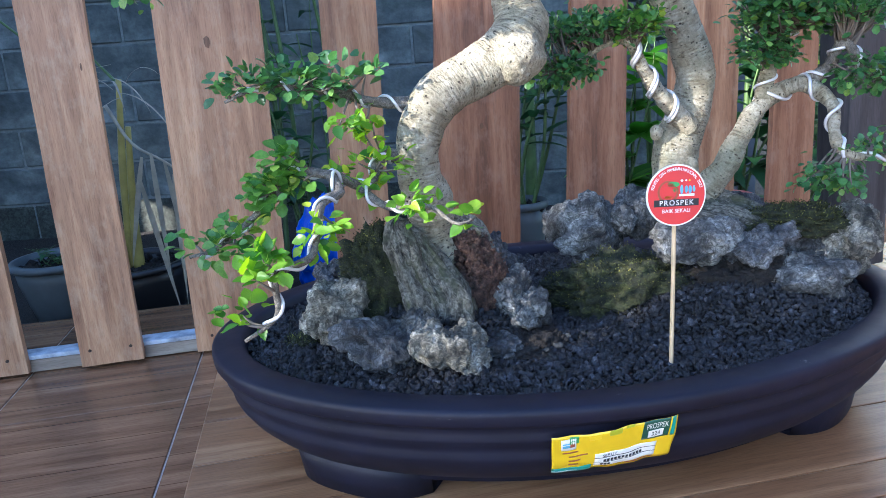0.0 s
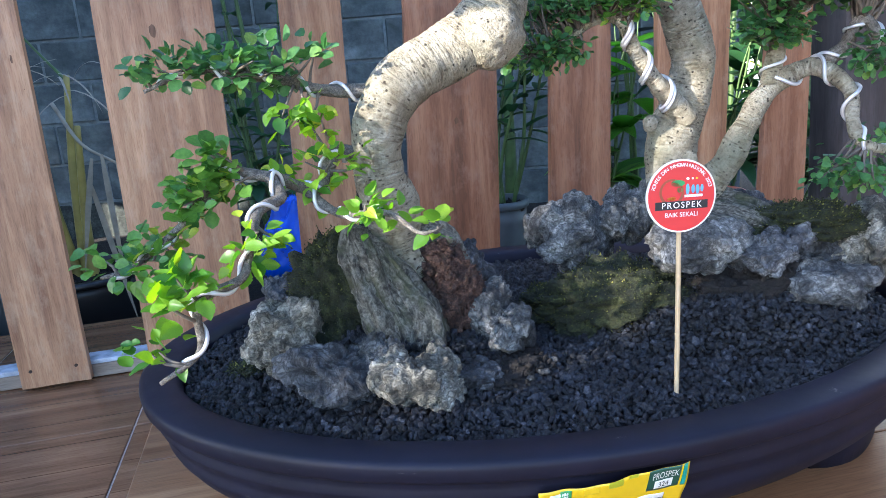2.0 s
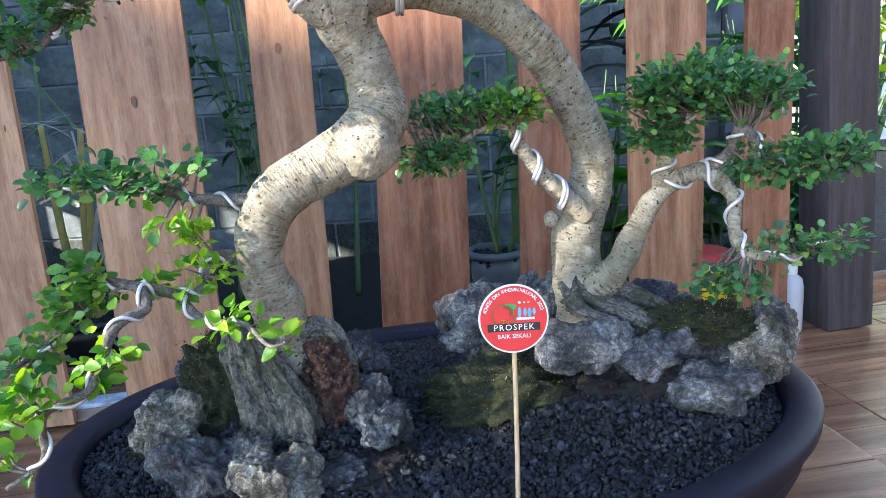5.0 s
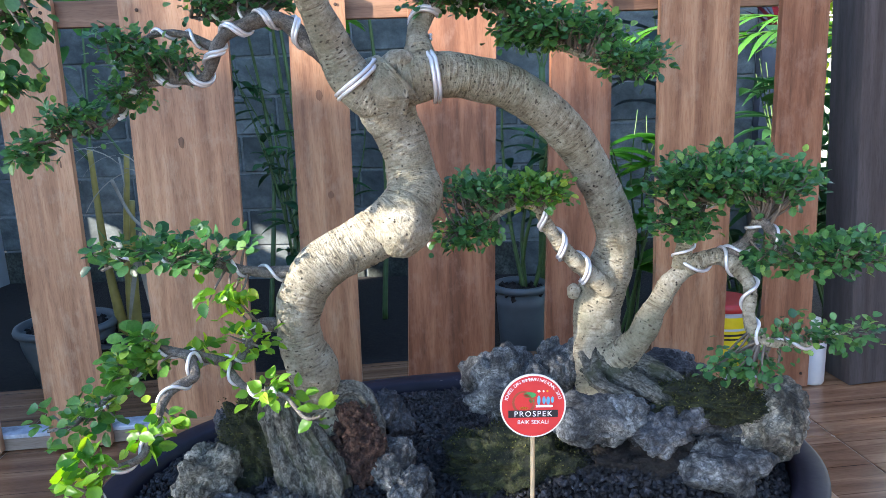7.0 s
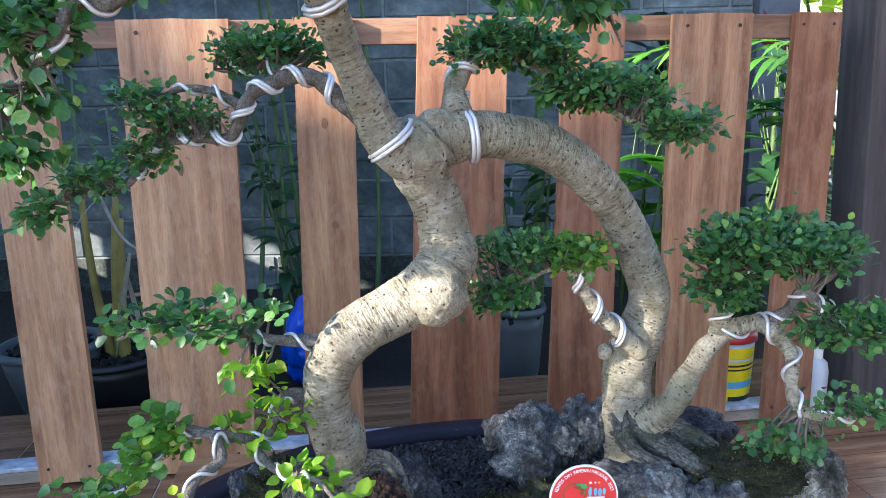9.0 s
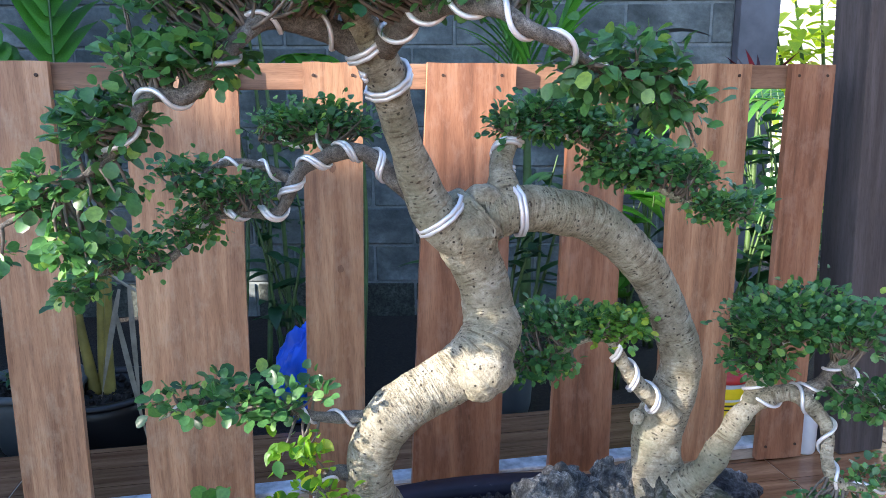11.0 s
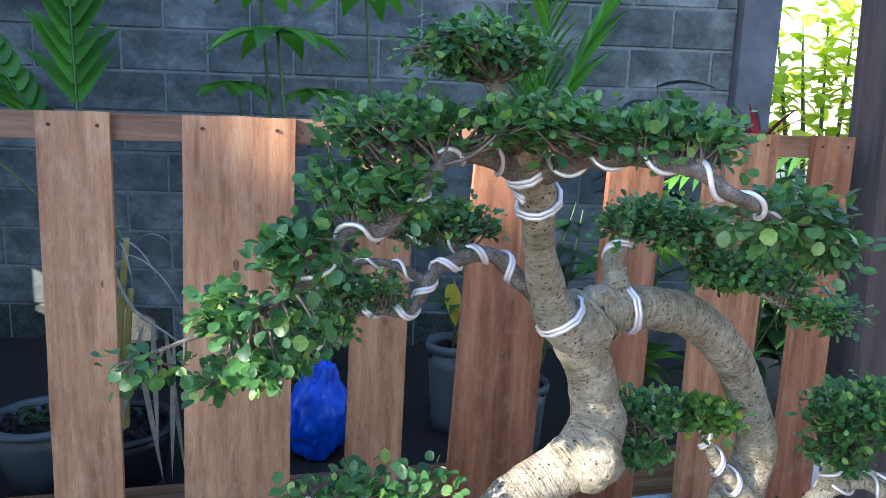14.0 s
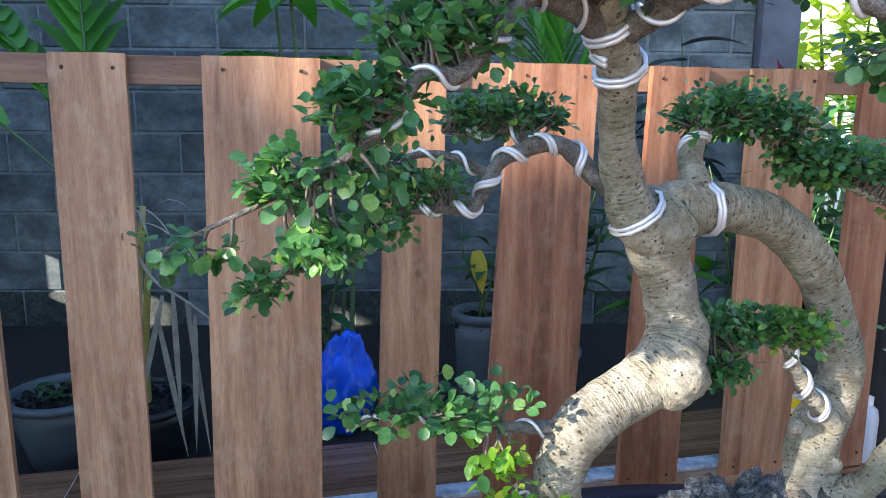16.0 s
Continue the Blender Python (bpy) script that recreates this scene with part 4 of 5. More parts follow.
def fine_leaf(mat, curl, fold, wid):
    """One leaf with a toothed edge, folded along its rib and curled towards the tip."""
    V, Fc, n = [], [], 12
    cols = (-1, -.5, 0, .5, 1)
    for k in range(n + 1):
        q = k / n
        w = wid * math.sin(math.pi * (.03 + .97 * q) ** .85) ** .85 if 0 < k < n else .004
        for c in cols:
            e = 1 + (.07 if k % 2 else -.05) * (abs(c) == 1)
            V.append((q, c * w * e, fold * abs(c) * w + .05 * math.sin(q * 9 + c) * w - curl * q * q))
    for k in range(n):
        for j in range(4):
            o = k * 5 + j
            Fc.append((o, o + 5, o + 6, o + 1))
    return mesh_of("leaf", V, Fc, mat)


leaf_small = {m.name: [fine_leaf(m, *a) for a in ((.10, .30, .34), (.25, .45, .36), (-.06, .25, .31), (.18, .15, .38))] for m in (M_LEAF, M_LEAF_NEW)}


def leaf_matrix(p, out, r, size, droop=.2):
    d = (out + Vector((r.uniform(-1, 1), r.uniform(-1, 1), r.uniform(-.7, .7)))).normalized()
    d.z -= droop * r.random()
    d.normalize()
    up = (Vector((0, 0, 1)) + Vector((r.uniform(-1, 1), r.uniform(-1.2, .6), r.uniform(-.5, .5))) * .75).normalized()
    y = up.cross(d)
    if y.length < .05:
        y = Vector((1, 0, 0)).cross(d)
    y.normalize()
    z = d.cross(y)
    s = size * r.uniform(.6, 1.2)
    w = s * r.uniform(.85, 1.15)
    return Matrix(((d.x * s, y.x * w, z.x * s, p.x), (d.y * s, y.y * w, z.y * s, p.y), (d.z * s, y.z * w, z.z * s, p.z), (0, 0, 0, 1)))


def pad(keys, c, rad, n, size, seed, mat=None, single=False, per=11, top=.5, spread=.017):
    """A leaf pad: twigs from the branches to clumps, and leaves round each clump."""
    mat = mat or M_LEAF
    fine = size < .0175 and not single
    n = int(n * (1.25 if single else 4.0 if fine else 2.6))
    size *= .92 if single else .70 if fine else .80
    r = random.Random(seed)
    c = Vector(c)
    src = [q for k in keys for q in BR[k]]
    tw, mats = [], []
    for _ in range(max(2, n // per)):
        while True:
            d = Vector((r.uniform(-1, 1), r.uniform(-1, 1), r.uniform(-1, 1)))
            if d.length <= 1:
                break
        d.z = d.z * (1 - top) + top * math.sqrt(max(0, 1 - d.x ** 2 - d.y ** 2)) * r.uniform(.1, 1)
        q = c + Vector((d.x * rad[0], d.y * rad[1], d.z * rad[2]))
        b = min(src, key=lambda s: (s - q).length + r.uniform(0, .02))
        mid = b.lerp(q, .5) + Vector((r.uniform(-1, 1), r.uniform(-1, 1), r.uniform(-1.2, .6))) * .10 * (b - q).length
        tw.append(tube([b, mid, q], [.0022, .0016, .0008], 5, .01))
        for k in range(per):
            s = r.random() ** .6
            base = q.lerp(mid, .45 * r.random()) + Vector((r.gauss(0, 1), r.gauss(0, 1), r.gauss(0, .9))) * spread * (.48 if single else .52)
            out = (base - mid).normalized()
            mats.append(leaf_matrix(base, out, r, size))
    holder = tagged(part("leaf_pad", mesh_of("leaf_pad", *join(tw), M_TWIG), bonsai), kind="stuff")
    if single:
        for m in mats:
            part("leaf", r.choice(leaf_small[mat.name]), holder, m=m)
    else:
        A = np.array([np.array(m) for m in mats])
        V4 = np.c_[LEAF_V, np.ones(len(LEAF_V))]
        V = np.einsum("nij,kj->nki", A, V4)[:, :, :3].reshape(-1, 3)
        Fc = [tuple(i + k * len(LEAF_V) for i in f) for k in range(len(mats)) for f in LEAF_F]
        ob = part("foliage", mesh_of("foliage", V, Fc, mat), holder)
        tagged(ob, kind="stuff")


N = M_LEAF_NEW
pad(["1"], (-.163, .9, .668), (.125, .045, .026), 125, .020, 1, top=.3)
pad(["1", "2"], (-.107, .89, .612), (.034, .035, .034), 60, .018, 2, N, True)
pad(["2", "2b"], (-.095, .86, .552), (.06, .04, .034), 70, .019, 3, N, True)
pad(["2b"], (-.190, .815, .55), (.035, .03, .06), 70, .021, 4, M_LEAF_MID)
pad(["2b"], (-.265, .81, .49), (.05, .03, .02), 46, .020, 5, M_LEAF_MID)
pad(["2"], (-.139, .74, .515), (.030, .03, .024), 36, .020, 6, N, True)
pad(["2"], (-.183, .7, .478), (.040, .03, .030), 50, .021, 7, N, True)
pad(["2"], (-.222, .69, .441), (.020, .02, .018), 18, .018, 8, N, True)
pad(["2c"], (-.03, .815, .518), (.05, .025, .018), 36, .019, 9, N, True)
pad(["2c"], (.027, .788, .505), (.012, .012, .012), 9, .026, 10, N, True, 3)
pad(["M"], (.212, 1.05, .714), (.068, .045, .024), 240, .016, 11)
pad(["M"], (.289, 1.03, .714), (.042, .04, .026), 130, .016, 12, M_LEAF_MID)
pad(["M"], (.187, 1.04, .655), (.052, .04, .024), 130, .016, 13)
pad(["C2", "C3"], (.532, 1.03, .712), (.112, .07, .056), 820, .017, 14, top=.7)
pad(["C2"], (.466, 1.02, .665), (.042, .04, .026), 90, .016, 15)
pad(["C3"], (.655, .97, .632), (.055, .04, .034), 150, .017, 16)
pad(["C3"], (.585, .99, .624), (.034, .03, .028), 60, .017, 17)
pad(["C"], (.634, .97, .526), (.075, .03, .028), 70, .016, 18)
pad(["C"], (.532, .95, .485), (.05, .03, .035), 50, .017, 19)
pad(["U1b"], (-.095, 1.0, .975), (.075, .045, .026), 280, .015, 20)
pad(["U1"], (-.178, .945, .897), (.055, .035, .022), 130, .014, 21)
pad(["U1"], (-.225, .94, .862), (.034, .03, .022), 80, .014, 22)
pad(["U1c"], (-.232, .95, .922), (.030, .025, .020), 46, .017, 37)
pad(["U1"], (-.290, .933, .833), (.045, .025, .020), 70, .016, 38)
pad(["U1"], (-.352, .923, .795), (.026, .02, .034), 46, .019, 39)
pad(["TL"], (-.152, .8, 1.095), (.075, .055, .028), 260, .017, 23)
pad(["TL"], (-.166, .78, 1.037), (.058, .045, .032), 240, .018, 24)
pad(["TL"], (-.223, .75, .983), (.038, .035, .036), 130, .019, 25)
pad(["TL"], (-.262, .755, .924), (.056, .035, .032), 120, .019, 26)
pad(["TL"], (-.250, .76, .870), (.05, .03, .022), 60, .018, 27)
pad(["TL"], (-.375, .785, .855), (.04, .02, .03), 26, .019, 28)
pad(["TL", "TR"], (-.012, .79, 1.100), (.062, .055, .026), 300, .017, 29)
pad(["TR"], (.091, .76, 1.095), (.066, .055, .024), 320, .017, 30)
BR["A"] = [Vector((-.055, .83, 1.14)), Vector((-.065, .83, 1.19))]
pad(["A"], (-.075, .825, 1.165), (.074, .055, .028), 320, .015, 31)
pad(["TR"], (.205, .755, 1.025), (.058, .035, .032), 150, .019, 32)
pad(["TR"], (.255, .775, .99), (.04, .03, .03), 60, .019, 33)
pad(["J"], (.204, 1.05, .972), (.092, .06, .040), 420, .016, 34)
pad(["J"], (.312, 1.02, .918), (.084, .05, .034), 340, .016, 35)
pad(["J"], (.395, .985, .876), (.045, .035, .026), 120, .016, 36)

# ---------------- sign on a stick ----------------
M_RED = plain_mat("red_print", (0.62, 0.035, 0.035), 0.35, 0, .06, 40)
M_CARD = plain_mat("white_card", (0.78, 0.74, 0.68), 0.5, 0, .04, 40)
M_BLACK = plain_mat("black_print", (0.015, 0.015, 0.018), 0.4)
M_STICK = wood_mat("bamboo_stick", (0.50, 0.38, 0.22), (0.62, 0.50, 0.32), (0.72, 0.62, 0.44), "z", 0.5)
M_INKW = plain_mat("white_print", (0.85, 0.84, 0.82), 0.5, 0, .02)
M_GREENP = plain_mat("green_print", (0.05, 0.32, 0.09), 0.4)
M_BLUEP = plain_mat("blue_print", (0.12, 0.40, 0.58), 0.4)
M_BROWNP = plain_mat("brown_print", (0.30, 0.07, 0.03), 0.4)
M_YELLOW = plain_mat("yellow_print", (0.80, 0.52, 0.01), 0.35, 0, .12, 25)


def disc_mesh(name, r, y0, y1, mat, n=48, cx=0, cz=0, sx=1, sz=1):
    V = [(cx + sx * r * math.cos(2 * math.pi * k / n), y, cz + sz * r * math.sin(2 * math.pi * k / n)) for y in (y0, y1) for k in range(n)]
    Fc = [tuple(range(n)), tuple(reversed(range(n, 2 * n)))] + [(k + n, (k + 1) % n + n, (k + 1) % n, k) for k in range(n)]
    return mesh_of(name, V, Fc, mat, False)


def text_mesh(name, body, size, mat, depth=.0001, spacing=1.0):
    cu = bpy.data.curves.new("lettering", "FONT")
    cu.body, cu.size, cu.align_x, cu.align_y, cu.extrude, cu.space_character, cu.resolution_u = body, size, "CENTER", "CENTER", depth, spacing, 3
    ob = bpy.data.objects.new("lettering", cu)
    scene.collection.objects.link(ob)
    bpy.context.view_layer.update()
    me = bpy.data.meshes.new_from_object(ob.evaluated_get(bpy.context.evaluated_depsgraph_get()))
    bpy.data.objects.remove(ob)
    me.name = name
    me.materials.clear()
    me.materials.append(mat)
    return me


sign = thing("stick_sign", "round red rosette card on a thin bamboo stick in the gravel", "sign", pose(.258, .772, .31, -3.2, 1.8, 6))
part("stick", mesh_of("stick", *tube([(0, 0, -.01), (.0008, .0025, .11), (0, .0026, .215)], [.0026, .0025, .0024], 10, .02), M_STICK), sign)
DZ, DR = .2095, .0352
card = part("card", disc_mesh("card", DR, -.0022, .0, M_CARD), sign)
card.matrix_basis = pose(0, 0, DZ)
part("red_face", disc_mesh("red_face", DR - .0017, -.0026, -.0021, M_RED), card)


def bar(parent, x0, z0, x1, z1, mat, y=-.0032, name="print"):
    return part(name, from_bm(name, box_bm(x0, y, z0, x1, y + .0005, z1), mat), parent)


bar(card, -.0265, -.0125, .0265, -.0045, M_BLACK, -.0031, "black_band")
part("lettering", text_mesh("lettering", "PROSPEK", .0085, M_INKW, spacing=1.25), card, m=pose(0, -.0034, -.0086, 90))
part("lettering", text_mesh("lettering", "BAIK SEKALI", .0062, M_INKW), card, m=pose(0, -.0031, -.0178, 90))
RING = "KONTES DAN PAMERAN NASIONAL 2023"
for k, ch in enumerate(RING):
    if ch == " ":
        continue
    a = radians(163 - k * 146 / (len(RING) - 1))
    part("lettering", text_mesh("lettering", ch, .0050, M_INKW), card, m=Matrix.Rotation(-(a - math.pi / 2), 4, "Y") @ pose(0, -.0031, .0297, 90))
for mat, cx, cz, sx, sz, r in ((M_BROWNP, -.010, .004, 1, 1.05, .0125), (M_RED, -.010, .0045, 1, 1.05, .0100), (M_GREENP, -.004, .0125, 1.6, .7, .0045), (M_GREENP, -.002, .006, .9, .9, .003), (M_BROWNP, -.010, .005, .9, 1.3, .0042),
                               (M_YELLOW, -.010, -.0022, 1.7, .6, .003), (M_BLUEP, .006, .0065, .5, 1.5, .0035), (M_BLUEP, .0115, .0065, .5, 1.2, .0035), (M_BLUEP, .016, .006, .55, 1.3, .0035), (M_BLUEP, .0205, .0068, .5, 1.2, .003),
                               (M_INKW, .006, .0165, 1.3, 1, .0012), (M_INKW, .011, .0165, 1, 1, .001), (M_YELLOW, .015, .0165, 1, 1, .001)):
    part("emblem", disc_mesh("emblem", r, -.0028 - .00012 * (mat != M_BROWNP), -.0024, mat, 20, cx, cz, sx, sz), card)
bar(card, .003, -.0012, .021, .0012, M_INKW)

# ---------------- yellow tag on the pot ----------------
M_TAG = plain_mat("tag_yellow", (0.78, 0.50, 0.008), 0.25, 0, .10, 22, 0, .3)
M_TAGG = plain_mat("tag_green", (0.012, 0.075, 0.045), 0.3, 0, .1, 22, 0, .3)
M_TAGT = plain_mat("tag_teal", (0.01, 0.30, 0.24), 0.3, 0, .1, 22, 0, .3)
M_TAGY2 = plain_mat("tag_olive", (0.42, 0.42, 0.02), 0.3, 0, .1, 22)
tag = thing("entry_tag", "crumpled yellow and green printed plastic tag stuck on the pot", "label", POT_M)
TW, TH = .148, .058
TA0 = radians(-104.6)


def tag_point(s, t, lift):
    """A point of the tag: s along its length, t up its height, both 0 to 1, laid on the pot's side."""
    a = TA0 + s * .266
    drop = -.012 * (1 - s) - .002 * math.sin(s * 5)
    z = .256 + t * TH + drop - .004
    ins = np.interp(z, [.231, .245, .258, .270, .286, .303, .32], [.044, .029, .020, .0165, .010, .005, .0])
    wave = .0012 * math.sin(s * 13 + t * 2.5) + .0008 * math.sin(s * 29 + t * 6)
    d = ins - .0035 - wave - lift
    return ((PA - d) * math.cos(a), (PB - d) * math.sin(a), z)


def tag_patch(name, s0, t0, s1, t1, lift, mat, ns=24, ntt=8):
    V = [tag_point(s0 + (s1 - s0) * i / ns, t0 + (t1 - t0) * j / ntt, lift) for j in range(ntt + 1) for i in range(ns + 1)]
    n1 = len(V)
    V += [tag_point(s0 + (s1 - s0) * i / ns, t0 + (t1 - t0) * j / ntt, lift - .0003) for j in range(ntt + 1) for i in range(ns + 1)]
    w = ns + 1
    Fc = []
    for j in range(ntt):
        for i in range(ns):
            q = (j * w + i, j * w + i + 1, (j + 1) * w + i + 1, (j + 1) * w + i)
            Fc.append(q)
            Fc.append(tuple(k + n1 for k in reversed(q)))
    for i in range(ns):
        Fc.append((i + n1, i + 1 + n1, i + 1, i))
        k = ntt * w + i
        Fc.append((k, k + 1, k + 1 + n1, k + n1))
    for j in range(ntt):
        k = j * w
        Fc.append((k, k + w, k + w + n1, k + n1))
        k = j * w + ns
        Fc.append((k + n1, k + w + n1, k + w, k))
    return part(name, mesh_of(name, V, Fc, mat), tag)


def tag_text(body, s0, s1, tc, h, mat):
    """Lettering bent onto the tag."""
    me = text_mesh("lettering", body, 1.0, mat, 0)
    xs = [v.co.x for v in me.vertices]
    ys = [v.co.y for v in me.vertices]
    x0, x1, y0, y1 = min(xs), max(xs), min(ys), max(ys)
    for v in me.vertices:
        v.co = tag_point(s0 + (s1 - s0) * (v.co.x - x0) / (x1 - x0), tc + h * ((v.co.y - y0) / (y1 - y0) - .5), .0012)
    part("lettering", me, tag)


tag_patch("sheet", 0, 0, 1, 1, 0, M_TAG, 48, 12)
tag_patch("green_box", .73, .56, .94, 1.0, .0004, M_TAGG)
tag_patch("number_box", .775, .60, .895, .76, .0008, M_CARD)
tag_patch("green_edge", .955, .56, .985, 1.0, .0004, M_TAGT, 6)
tag_patch("teal_corner", .0, .0, .34, .17, .0004, M_TAGT)
tag_patch("teal_stripe", .0, .05, .22, .075, .0008, M_CARD)
tag_patch("print_patch", .46, .88, .56, 1.0, .0004, M_TAGY2)
tag_patch("print_patch", .60, .93, .66, 1.0, .0004, M_TAGY2)
tag_patch("print_patch", .30, .84, .40, .96, .0004, M_YELLOW)
tag_patch("name_strip", .36, .10, .86, .46, .0004, M_CARD)
for t in (.22, .34):
    tag_patch("rule_line", .36, t, .86, t + .012, .0008, M_BLACK)
for s0, s1, t in ((.43, .78, .27), (.41, .50, .15)):
    for k in range(int((s1 - s0) / .03)):
        tag_patch("letter_bar", s0 + k * .03, t - .02, s0 + k * .03 + .02, t + .035, .0012, M_BLACK, 2, 2)
for s0, s1, t in ((.14, .30, .46), (.14, .24, .36), (.14, .22, .27), (.09, .22, .57), (.62, .85, .05)):
    tag_patch("print_bar", s0, t, s1, t + .03, .0006, M_BROWNP, 8, 2)
for s0, t0, s1, t1, m_ in ((.075, .66, .20, .92, M_CARD), (.09, .72, .15, .83, M_BLUEP), (.145, .80, .22, .96, M_GREENP), (.15, .72, .19, .80, M_BROWNP)):
    tag_patch("emblem", s0, t0, s1, t1, .0007 + .0002 * s0, m_, 8, 4)
tag_text("PROSPEK", .755, .925, .87, .13, M_CARD)
tag_text("SERUT", .42, .54, .40, .07, M_BLACK)
tag_text("324", .80, .87, .68, .10, M_BLACK)

# ---------------- behind the fence ----------------
M_POTGREY = plain_mat("grey_plastic", (0.085, 0.10, 0.11), 0.45, 0, .15, 12)
M_POTBLACK = plain_mat("black_plastic", (0.012, 0.012, 0.014), 0.4, 0, .2, 12)
M_BAG = plain_mat("blue_plastic", (0.005, 0.085, 0.62), 0.3, 0, .25, 14, 0.1)
M_PALM = leaf_mat("palm_leaf", (0.05, 0.17, 0.025), (0.11, 0.30, 0.045), (0.17, 0.38, 0.06), 0.28, 0.42)
M_SHRUB = leaf_mat("shrub_leaf", (0.015, 0.055, 0.022), (0.03, 0.10, 0.035), (0.06, 0.16, 0.045), 0.4, 0.3)
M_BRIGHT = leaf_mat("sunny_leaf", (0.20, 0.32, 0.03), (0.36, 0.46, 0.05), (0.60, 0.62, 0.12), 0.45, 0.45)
M_DARKLEAF = leaf_mat("dark_leaf", (0.010, 0.022, 0.022), (0.018, 0.04, 0.035), (0.04, 0.03, 0.03), 0.35, 0.2)
M_DRY = plain_mat("dry_leaf", (0.30, 0.27, 0.21), 0.8, 0, .25, 30)
M_STEM = plain_mat("green_stem", (0.06, 0.11, 0.03), 0.5, 0, .3, 20)
M_CANE = plain_mat("yellow_cane", (0.30, 0.24, 0.06), 0.45, 0, .35, 12)


def lathe(prof, n=40):
    V = [(r * math.cos(2 * math.pi * k / n), r * math.sin(2 * math.pi * k / n), z) for r, z in prof for k in range(n)]
    Fc = [(i * n + k, i * n + (k + 1) % n, (i + 1) * n + (k + 1) % n, (i + 1) * n + k) for i in range(len(prof) - 1) for k in range(n)]
    return V, Fc


def plant_pot(c, rt, rb, h, mat, label):
    ob = thing("plant_pot", label, "plant pot", pose(*c), "pots behind the fence")
    part("body", mesh_of("body", *lathe([(.001, .002), (rb, 0), (rb + (rt - rb) * .35, h * .12), (rt * .97, h * .72), (rt, h * .9), (rt * .9, h * .9), (rb, .03)]), mat), ob)
    part("rim", mesh_of("rim", *lathe([(rt * 1.0, h * .90), (rt * 1.09, h * .91), (rt * 1.11, h * .955), (rt * 1.07, h), (rt * .97, h), (rt * .95, h * .9)]), mat), ob)
    r = random.Random(int(c[0] * 100))
    pts = []
    for _ in range(260):
        a, q = r.uniform(0, 6.28), rt * .93 * math.sqrt(r.random())
        pts.append((q * math.cos(a), q * math.sin(a), h * .86 + r.uniform(0, .012)))
    V2, F2 = scatter_stones(pts, .006, .018, 7)
    tagged(part("soil", mesh_of("soil", V2, F2, M_SOIL, False), ob), kind="stuff")
    return ob


def blade(base, d, up, L, w, droop, mat_, n=8, fold=.25, tip=1.3):
    """A long pointed leaf that bends under its weight, with a folded midrib."""
    V, Fc = [], []
    d, up = Vector(d).normalized(), Vector(up)
    side = d.cross(up).normalized()
    p = Vector(base)
    for k in range(n + 1):
        s = k / n
        ww = w * (math.sin(math.pi * min(1, .10 + .90 * s) ** (1 / tip)) if s < 1 else 0) * .5
        nn = side.cross(d).normalized()
        V += [tuple(p - side * ww + nn * ww * fold), tuple(p), tuple(p + side * ww + nn * ww * fold)]
        d = (d + Vector((0, 0, -droop / n))).normalized()
        p = p + d * (L / n)
    for k in range(n):
        o = k * 3
        Fc += [(o, o + 1, o + 4, o + 3), (o + 1, o + 2, o + 5, o + 4)]
    return V, Fc


def frond(parent, base, d, L, n, leafL, leafW, mat, seed, droop=.5, name="frond", first=.1, rise=.9):
    """A palm leaf: a rib with leaflets on both sides."""
    r = random.Random(seed)
    d = Vector(d).normalized()
    pts = [Vector(base)]
    dd = d.copy()
    for k in range(8):
        pts.append(pts[-1] + dd * (L / 8))
        dd = (dd + Vector((0, 0, -droop / 8))).normalized()
    rib = part(name, mesh_of(name, *tube(pts, [.006] + [.004] * 7 + [.0015], 6, .03), M_STEM), parent)
    path = spline(pts, L / (n + 2))
    for k in range(max(2, int(first * len(path))), len(path) - 1):
        q = path[k][0]
        t = (path[k + 1][0] - path[k - 1][0]).normalized()
        sd = t.cross(Vector((0, 0, 1)))
        sd = sd.normalized() if sd.length > .35 else Vector((.94, .34, 0))
        f = math.sin(math.pi * (.15 + .8 * k / len(path)))
        for sgn in (-1, 1):
            dl = (t * rise + sd * sgn * .9 + Vector((0, 0, r.uniform(.0, .35)))).normalized()
            part("leaflet", mesh_of("leaflet", *blade(q, dl, Vector((0, 0, 1)), leafL * f * r.uniform(.85, 1.1), leafW, r.uniform(.4, .9), mat, 5)[:2], mat), rib)
    return rib


def shrub(name, label, base, height, n_st, spread, leafL, leafW, n_leaf, mat, seed, lean=(0, 0), rs=.006, from_=.3):
    """Upright stems with single leaves along them."""
    r = random.Random(seed)
    ob = thing(name, label, "plant")
    for k in range(n_st):
        a = r.uniform(0, 6.28)
        h = height * r.uniform(.75, 1.0)
        top = Vector((base[0] + lean[0] + spread * math.cos(a), base[1] + lean[1] + spread * math.sin(a) * .6, base[2] + h))
        b0 = Vector(base) + Vector((r.uniform(-.03, .03), r.uniform(-.03, .03), 0))
        pts = [b0, b0.lerp(top, .35) + Vector((r.uniform(-.03, .03), 0, 0)), b0.lerp(top, .7) + Vector((r.uniform(-.04, .04), 0, 0)), top]
        st = part("stem", mesh_of("stem", *tube(pts, [rs, rs * .8, rs * .6, rs * .3], 6, .04), M_STEM), ob)
        path = spline(pts, .02)
        for j in range(n_leaf):
            q = path[int(len(path) * (from_ + (1 - from_) * j / n_leaf)) - 1][0]
            aa = j * 2.4 + r.uniform(-.5, .5)
            dl = Vector((math.cos(aa), math.sin(aa) * .8, r.uniform(.0, .7)))
            part("leaf", mesh_of("leaf", *blade(q, dl, Vector((0, 0, 1)), leafL * r.uniform(.7, 1.15), leafW * r.uniform(.8, 1.1), r.uniform(.4, 1.3), mat, 6), mat), st)
    return ob


